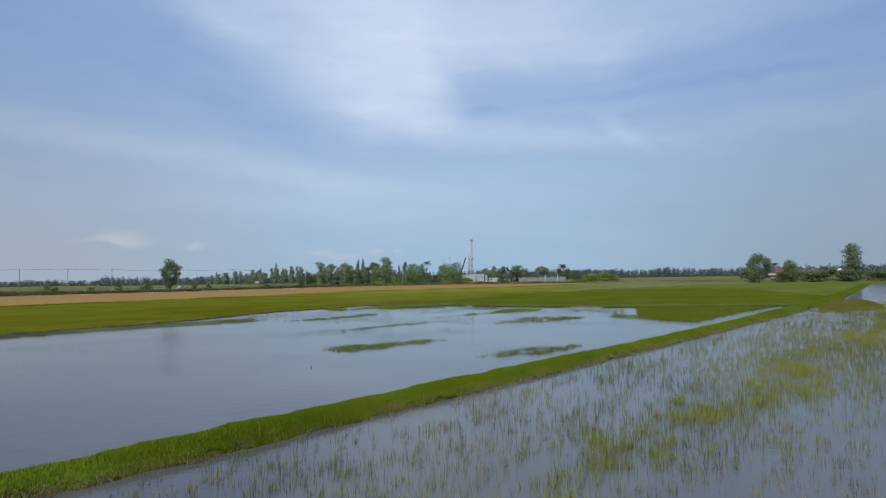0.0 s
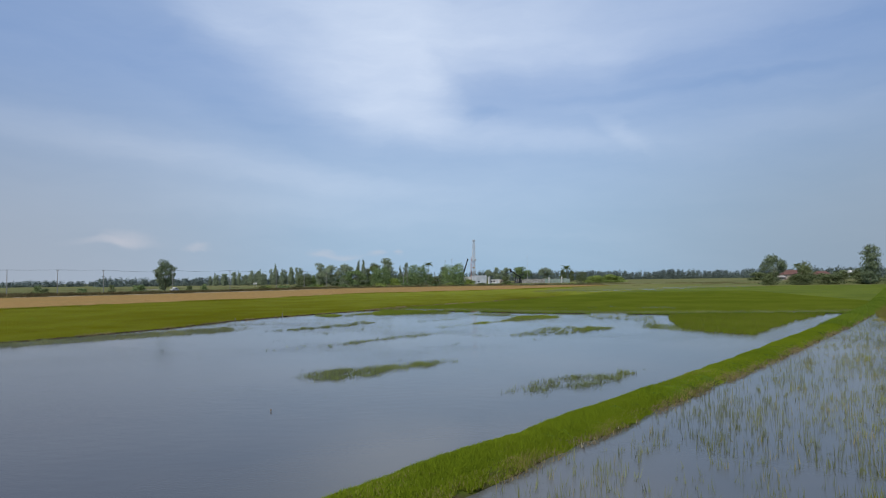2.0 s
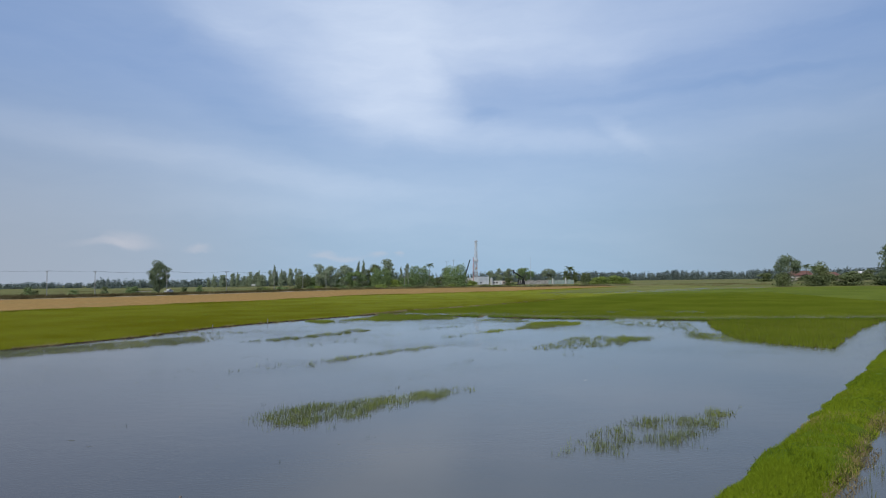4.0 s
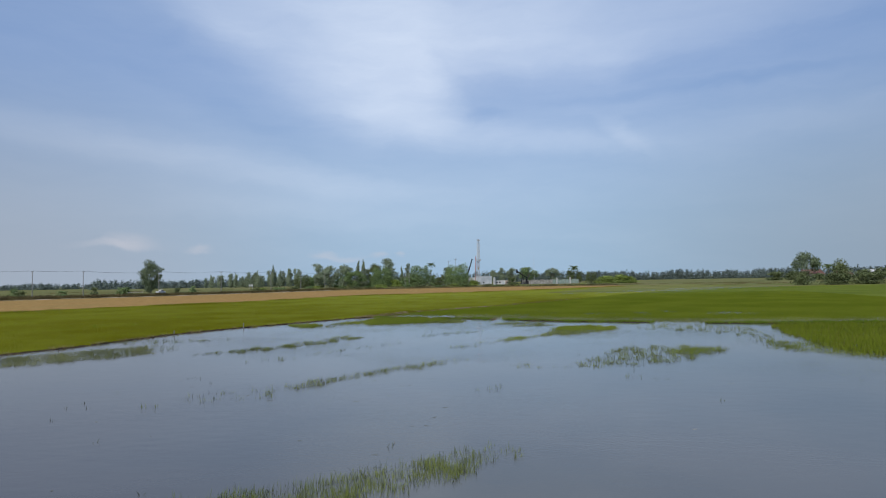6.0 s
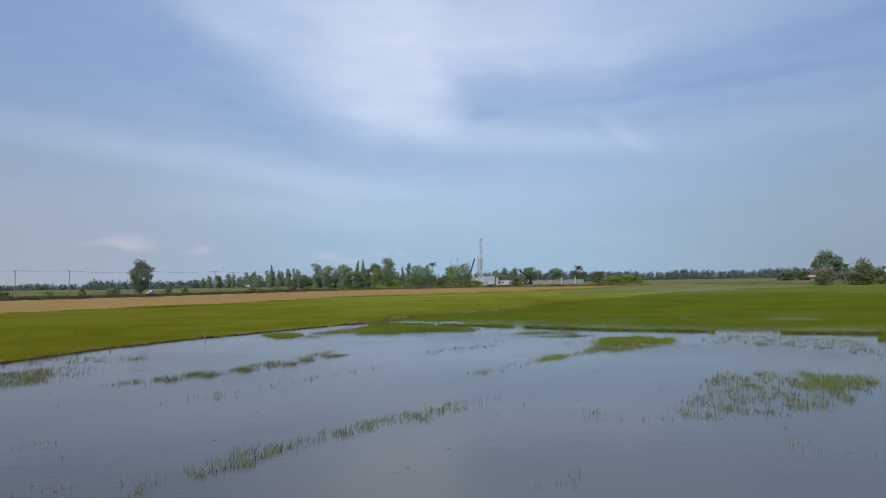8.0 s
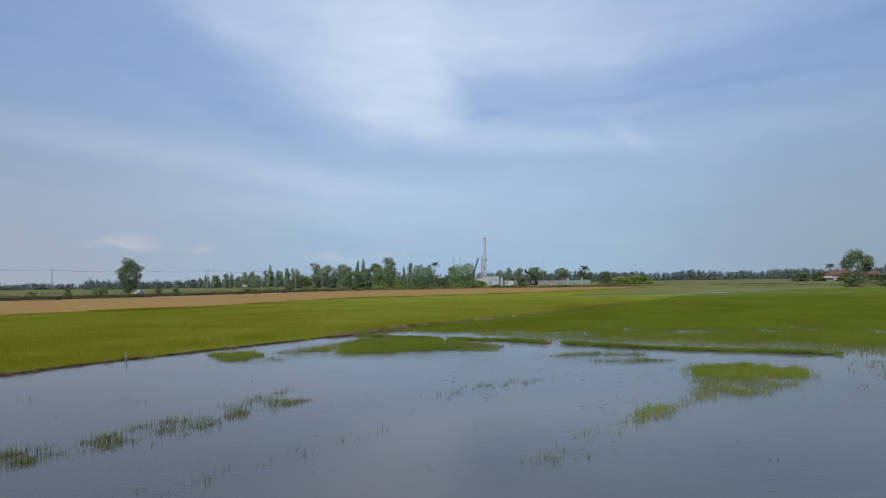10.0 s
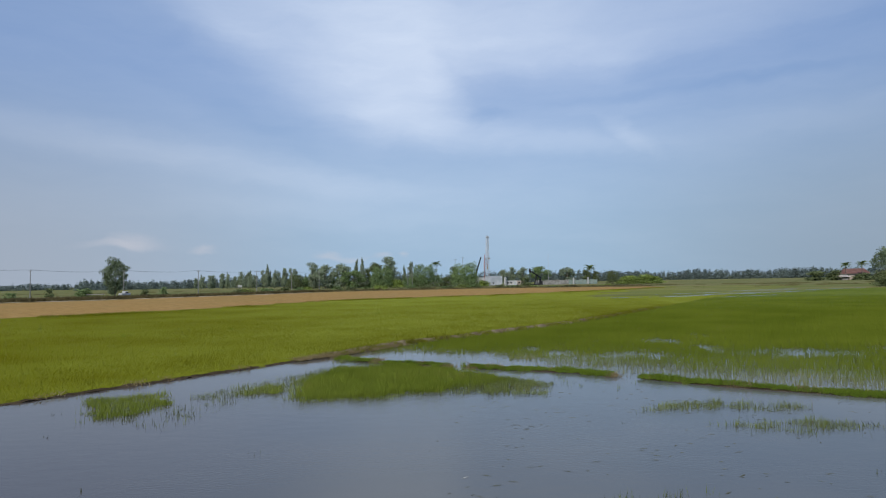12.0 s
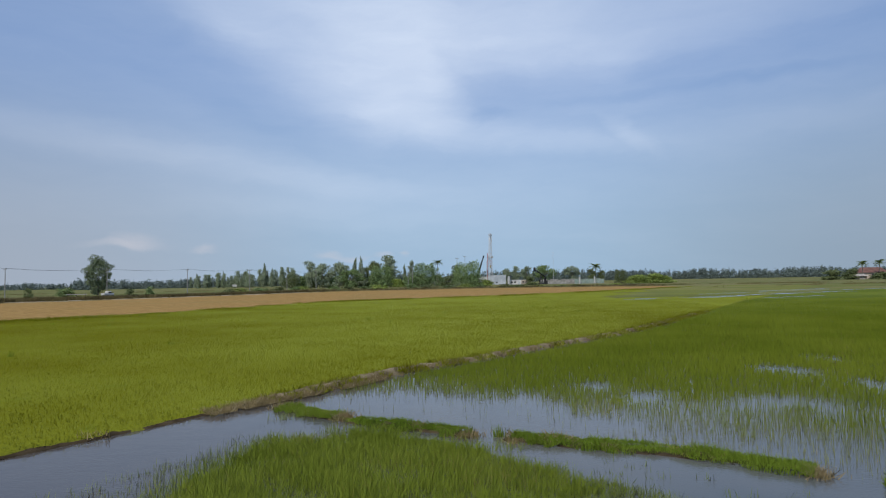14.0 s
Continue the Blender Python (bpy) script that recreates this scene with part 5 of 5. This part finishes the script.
def wire(a, b):
    d = Vector(b) - Vector(a)
    off = Vector((-d.y, d.x, 0)).normalized()
    for s in (-1.0, 0.0, 1.0):
        cu = bpy.data.curves.new("power_line", "CURVE")
        cu.dimensions, cu.bevel_depth = "3D", 0.016
        sp = cu.splines.new("POLY")
        sp.points.add(10)
        for k in range(11):
            u = k / 10
            p = Vector(a) + d * u + off * s
            sp.points[k].co = (p.x, p.y, p.z - 3.2 * u * (1 - u) * (d.length / 34) ** 2 * 0.9, 1)
        cu.materials.append(M_WIRE)
        tagged(new("power_line", cu), "thin dark power wire sagging between poles", "wire", "power wires")


for (x, y), (x2, y2) in zip(POLES, POLES[1:]):
    wire((x, y, 10.75), (x2, y2, 10.75))


# ---- drilling site ----
def lattice_mast(x, y):
    ob = base("drilling_rig", x, y, 0.1, 24, label="tall slender lattice drilling mast, pale with red parts", category="drilling rig")
    H, w0, w1 = 35.0, 1.15, 0.65
    part("substructure", boxes((0, 0, 0, 5.5, 4.5, 0.5), (0, 0, 3.0, 6.0, 5.0, 0.4), (-2.4, -1.9, 0.5, 0.3, 0.3, 2.5), (2.4, -1.9, 0.5, 0.3, 0.3, 2.5), (-2.4, 1.9, 0.5, 0.3, 0.3, 2.5), (2.4, 1.9, 0.5, 0.3, 0.3, 2.5)), M_STEEL, ob)

    def corner(i, z):
        w = w0 + (w1 - w0) * z / H
        return Vector((w * (1, 1, -1, -1)[i] + 0.018 * z, w * (1, -1, -1, 1)[i], z))

    for i in range(4):
        part("mast_leg", bars((corner(i, 3.4), corner(i, H), 0.16, 0.12)), M_STEEL, ob)
    levels = [3.4 + k * 2.4 for k in range(14)]
    for n, (a, b) in enumerate(zip(levels, levels[1:])):
        for i in range(4):
            j = (i + 1) % 4
            mat = M_RED if 4 <= n <= 5 else M_STEEL
            part("brace", bars((corner(i, a), corner(j, b), 0.07), (corner(i, b), corner(j, b), 0.07), sides=4), mat, ob)
    part("crown_block", boxes((0.66, 0, H, 1.9, 1.7, 1.0), (0.66, 0, H + 1.0, 0.9, 0.9, 0.6), bevel=0.05), M_GREY, ob)
    part("racking_board", boxes((0.2, 0, 19.0, 3.4, 3.0, 0.25), (-1.4, 0, 19.25, 0.1, 3.0, 1.0), (1.8, 0, 19.25, 0.1, 3.0, 1.0)), M_STEEL, ob, "steel racking platform")
    part("travelling_block", boxes((0.3, 0, 12.0, 0.8, 0.7, 1.8), bevel=0.1), M_YELLOW, ob)
    part("standpipe", bars(((-2.6, -0.5, 0), (-2.2, -0.5, 22.5), 0.28, 0.24)), M_RED, ob, "red-brown standing pipe stack")
    part("standpipe", bars(((-3.3, -0.5, 0), (-3.0, -0.5, 17.0), 0.16, 0.14)), M_STEEL, ob)
    return ob


def container(x, y, sx, sy, sz, turn, mat, label, ribs=10):
    ob = base("site_container", x, y, 0.1, turn, label=label, category="container", group="site containers")
    part("body", boxes((0, 0, 0.15, sx, sy, sz), bevel=0.04), mat, ob)
    for k in range(ribs):
        part("rib", boxes((-sx / 2 + sx * (k + 0.5) / ribs, -sy / 2 - 0.04, 0.25, sx / ribs * 0.4, 0.08, sz - 0.2)), mat, ob)
    door = part("door", boxes((sx * 0.3, -sy / 2 - 0.07, 0.2, 1.1, 0.06, 2.1)), M_GREY, ob)
    part("handle", boxes((sx * 0.3 + 0.4, -sy / 2 - 0.13, 1.15, 0.06, 0.06, 0.3)), M_BLACK, door, "dark lever handle")
    for wx in (-0.3, -0.02):
        pane = part("window", boxes((sx * wx, -sy / 2 - 0.06, 1.3, 1.3, 0.08, 0.9)), M_GLASS, ob, "dark window pane")
        part("sill", boxes((sx * wx, -sy / 2 - 0.1, 1.2, 1.5, 0.16, 0.08)), M_WHITE, pane)
    part("roof", boxes((0, 0, 0.15 + sz, sx + 0.1, sy + 0.1, 0.1)), M_GREY, ob)
    return ob


def site_wall(x, y, length, high, turn, mat, label, bays):
    ob = base("site_wall", x, y, 0.1, turn, label=label, category="wall", group="site walls")
    for k in range(bays):
        w = length / bays
        part("panel", boxes((-length / 2 + w * (k + 0.5), 0, 0, w - 0.25, 0.12, high - 0.3 + 0.25 * math.sin(k * 2.3))), mat, ob)
    for k in range(bays + 1):
        part("post", boxes((-length / 2 + length / bays * k, 0, 0, 0.24, 0.24, high)), M_CONCRETE, ob)
    return ob


def tank(x, y, radius, high, label):
    ob = base("storage_tank", x, y, 0.1, 0, label=label, category="tank", group="site tanks")
    part("shell", bars(((0, 0, 0), (0, 0, high), radius), sides=20), M_WHITE, ob)
    part("lid", bars(((0, 0, high), (0, 0, high + radius * 0.35), radius * 1.02, radius * 0.15), sides=20), M_GREY, ob)
    part("ladder", bars(((-0.2, -radius - 0.15, 0), (-0.2, -radius - 0.15, high), 0.03), ((0.2, -radius - 0.15, 0), (0.2, -radius - 0.15, high), 0.03)), M_STEEL, ob)
    return ob


def pump_jack(x, y, turn):
    ob = base("pump_jack", x, y, 0.1, turn, label="black pump jack with raised beam", category="pump jack")
    part("skid", boxes((0, 0, 0, 8, 2.2, 0.5), bevel=0.04), M_BLACK, ob)
    part("samson_post", bars(((-1, -0.8, 0.5), (0, 0, 6.2), 0.2, 0.15), ((-1, 0.8, 0.5), (0, 0, 6.2), 0.2, 0.15), ((1.4, 0, 0.5), (0, 0, 6.2), 0.2, 0.15)), M_BLACK, ob)
    beam = part("walking_beam", bars(((-3.8, 0, 9.0), (3.6, 0, 4.2), 0.42, 0.42), sides=4), M_BLACK, ob)
    part("horse_head", boxes((-4.0, 0, 7.8, 1.2, 0.7, 2.6), bevel=0.2), M_BLACK, beam)
    part("crank", boxes((3.0, 0.6, 0.8, 1.4, 0.4, 3.0), bevel=0.1), M_BLACK, ob)
    part("motor_house", boxes((3.0, -0.3, 0.5, 2.0, 1.4, 1.8), bevel=0.05), M_BLACK, ob)
    ob.scale = (1.1, 1.1, 1.1)
    return ob


def crane(x, y):
    ob = base("mobile_crane", x, y, 0.1, 0, label="mobile crane with dark raised boom", category="crane")
    part("chassis", boxes((0, 0, 0.7, 9, 2.6, 0.9), bevel=0.06), M_BLACK, ob)
    part("cab", boxes((-2.0, 0, 1.6, 2.0, 2.2, 1.8), bevel=0.1), M_YELLOW, ob)
    boom = part("boom", bars(((-2.5, 0, 2.4), (3.0, 0, 19.8), 0.62, 0.42), sides=4), M_BLACK, ob)
    part("boom_head", boxes((3.05, 0, 19.5, 1.0, 0.8, 0.9), bevel=0.08), M_BLACK, boom)
    for wx in (-3.4, -1.8, 1.8, 3.4):
        for wy in (-1.15, 1.15):
            wheel = part("wheel", bars(((wx, wy - 0.2, 0.6), (wx, wy + 0.2, 0.6), 0.6), sides=14), M_BLACK, ob)
            part("rim", bars(((wx, wy - 0.21, 0.6), (wx, wy + 0.21, 0.6), 0.32), sides=10), M_STEEL, wheel)
    return ob


lattice_mast(22.5, 528)
crane(14.5, 520)
container(26, 512, 12.0, 3.0, 6.4, 0, M_GREY, "tall grey-white equipment enclosure beside the rig", 14)
container(16.5, 512, 6.0, 3.0, 5.6, 0, M_WHITE, "pale equipment cabin beside the rig", 7)
tank(33.6, 505, 0.9, 5.4, "slim white upright storage tank")
container(38, 508, 8.0, 2.6, 3.1, 0, M_WHITE, "white ribbed metal site cabin", 8)
container(46, 512, 7.0, 2.6, 3.0, 0, M_PLASTER, "cream ribbed metal site cabin", 7)
pump_jack(55, 505, 12)
site_wall(67, 510, 24, 3.4, 0, M_CONCRETE, "long pale precast site wall", 10)
site_wall(88, 508, 20, 3.4, 2, M_GREENP, "thin green-grey mesh fence panels", 8)
site_wall(-8, 520, 18, 3.2, 0, M_CONCRETE, "low pale wall between the trees", 6)
tank(81, 505, 0.5, 4.4, "small white upright storage tank")
tank(91, 505, 0.5, 4.6, "small white upright storage tank")
ant = base("radio_mast", 66, 520, 0.1, 0, label="thin tall radio whip mast", category="mast")
part("whip", bars(((0, 0, 0), (0, 0, 22), 0.10, 0.05)), M_STEEL, ant)
part("foot", boxes((0, 0, 0, 0.8, 0.8, 0.3)), M_CONCRETE, ant)


# ---- farmhouse, sheds, roadside things ----
def house(x, y, sx, sy, wall_h, roof_h, turn, wall, roof, label, name="farmhouse"):
    ob = base(name, x, y, 0.1, turn, label=label, category="house")
    part("wall", boxes((0, 0, 0, sx, sy, wall_h)), wall, ob)
    bm = bmesh.new()
    ex, ey = sx / 2 + 0.7, sy / 2 + 0.8
    v = [bm.verts.new(c) for c in ((-ex, -ey, wall_h - 0.2), (ex, -ey, wall_h - 0.2), (ex, ey, wall_h - 0.2), (-ex, ey, wall_h - 0.2), (-ex * 0.7, 0, wall_h + roof_h), (ex * 0.7, 0, wall_h + roof_h))]
    for f in ((0, 1, 5, 4), (2, 3, 4, 5), (1, 2, 5), (3, 0, 4), (3, 2, 1, 0)):
        bm.faces.new([v[i] for i in f])
    part("roof", bm, roof, ob)
    for k in range(3):
        wx = -sx / 2 + sx * (k + 0.6) / 3.2
        win = part("window", boxes((wx, -sy / 2 - 0.03, wall_h * 0.45, 1.3, 0.08, 1.2)), M_GLASS, ob)
        part("sill", boxes((wx, -sy / 2 - 0.06, wall_h * 0.45 - 0.1, 1.5, 0.1, 0.1)), M_WHITE, win)
        part("lintel", boxes((wx, -sy / 2 - 0.06, wall_h * 0.45 + 1.2, 1.5, 0.06, 0.1)), M_WHITE, win)
    part("door", boxes((sx * 0.38, -sy / 2 - 0.04, 0.0, 1.0, 0.08, 2.1)), M_BARK, ob)
    return ob


house(262, 486, 15, 9, 4.2, 3.2, -20, M_PLASTER, M_ROOF, "farmhouse with red tiled hip roof")
house(283, 484, 10, 8, 3.6, 2.6, 10, M_PLASTER, M_ROOF, "lower house with red tiled roof")
house(245, 470, 5, 4, 2.2, 1.2, 12, M_TIN, M_TIN, "weathered grey tin shed by the farmhouse", "shed")
house(318, 500, 9, 8, 5.0, 1.6, 0, M_WHITE, M_WHITE, "white building with pale roof in the trees", "building")
house(-46, 505, 8, 5, 2.8, 1.4, 0, M_PLASTER, M_TIN, "small pale house under the trees", "house")

board = base("road_sign", -150, 500, 0.1, 20, label="white sign board on two posts by the road", category="sign")
part("board", boxes((0, 0, 2.0, 2.8, 0.1, 1.4), bevel=0.02), M_WHITE, board)
for s in (-1.1, 1.1):
    part("post", bars(((s, 0.1, 0), (s, 0.1, 3.4), 0.08)), M_STEEL, board)

van = base("pickup_truck", -133.4, 317, 0.2, 78, label="small white pickup truck parked under the tree", category="truck")
part("body", boxes((0, 0, 0.5, 4.9, 1.75, 0.75), bevel=0.12), M_WHITE, van)
cab = part("cab", boxes((0.3, 0, 1.25, 1.9, 1.6, 0.7), bevel=0.18), M_WHITE, van)
for wy in (-0.79, 0.79):
    part("window", boxes((0.3, wy, 1.35, 1.5, 0.06, 0.42)), M_GLASS, cab)
part("windscreen", boxes((1.22, 0, 1.38, 0.08, 1.3, 0.42)), M_GLASS, cab)
for wx in (-1.5, 1.5):
    for wy in (-0.85, 0.85):
        wheel = part("wheel", bars(((wx, wy - 0.1, 0.35), (wx, wy + 0.1, 0.35), 0.35), sides=14), M_BLACK, van)
        part("rim", bars(((wx, wy - 0.11, 0.35), (wx, wy + 0.11, 0.35), 0.2), sides=10), M_STEEL, wheel)
shelter = base("roadside_platform", -144.5, 316, 0.2, 28, label="low pale wooden platform under the tree", category="platform")
part("deck", boxes((0, 0, 0.9, 6.5, 2.2, 0.2), bevel=0.03), M_TIN, shelter)
for wx in (-2.8, 0, 2.8):
    part("leg", bars(((wx, -0.8, -0.2), (wx, -0.8, 0.9), 0.08)), M_BARK, shelter)
    part("leg", bars(((wx, 0.8, -0.2), (wx, 0.8, 0.9), 0.08)), M_BARK, shelter)


def stake(x, y, high, mat, label, thick=0.045):
    ob = base("marker_stake", x, y, 0, 0, label=label, category="stake", group="field stakes")
    part("shaft", bars(((0, 0, -0.3), (0.02, 0, high), thick, thick * 0.9)), mat, ob)
    part("cap", bars(((0.02, 0, high), (0.02, 0, high + 0.05), thick * 1.3, thick)), mat, ob)


stake(-21.9, 93.7, 0.4, M_CONCRETE, "pale stake at the mud edge of the pond")
stake(-25.7, 86.9, 0.28, M_CONCRETE, "pale stake at the mud edge of the pond")
stake(-7.08, 35.7, 0.04, M_BARK, "dark stick poking out of the water", 0.025)
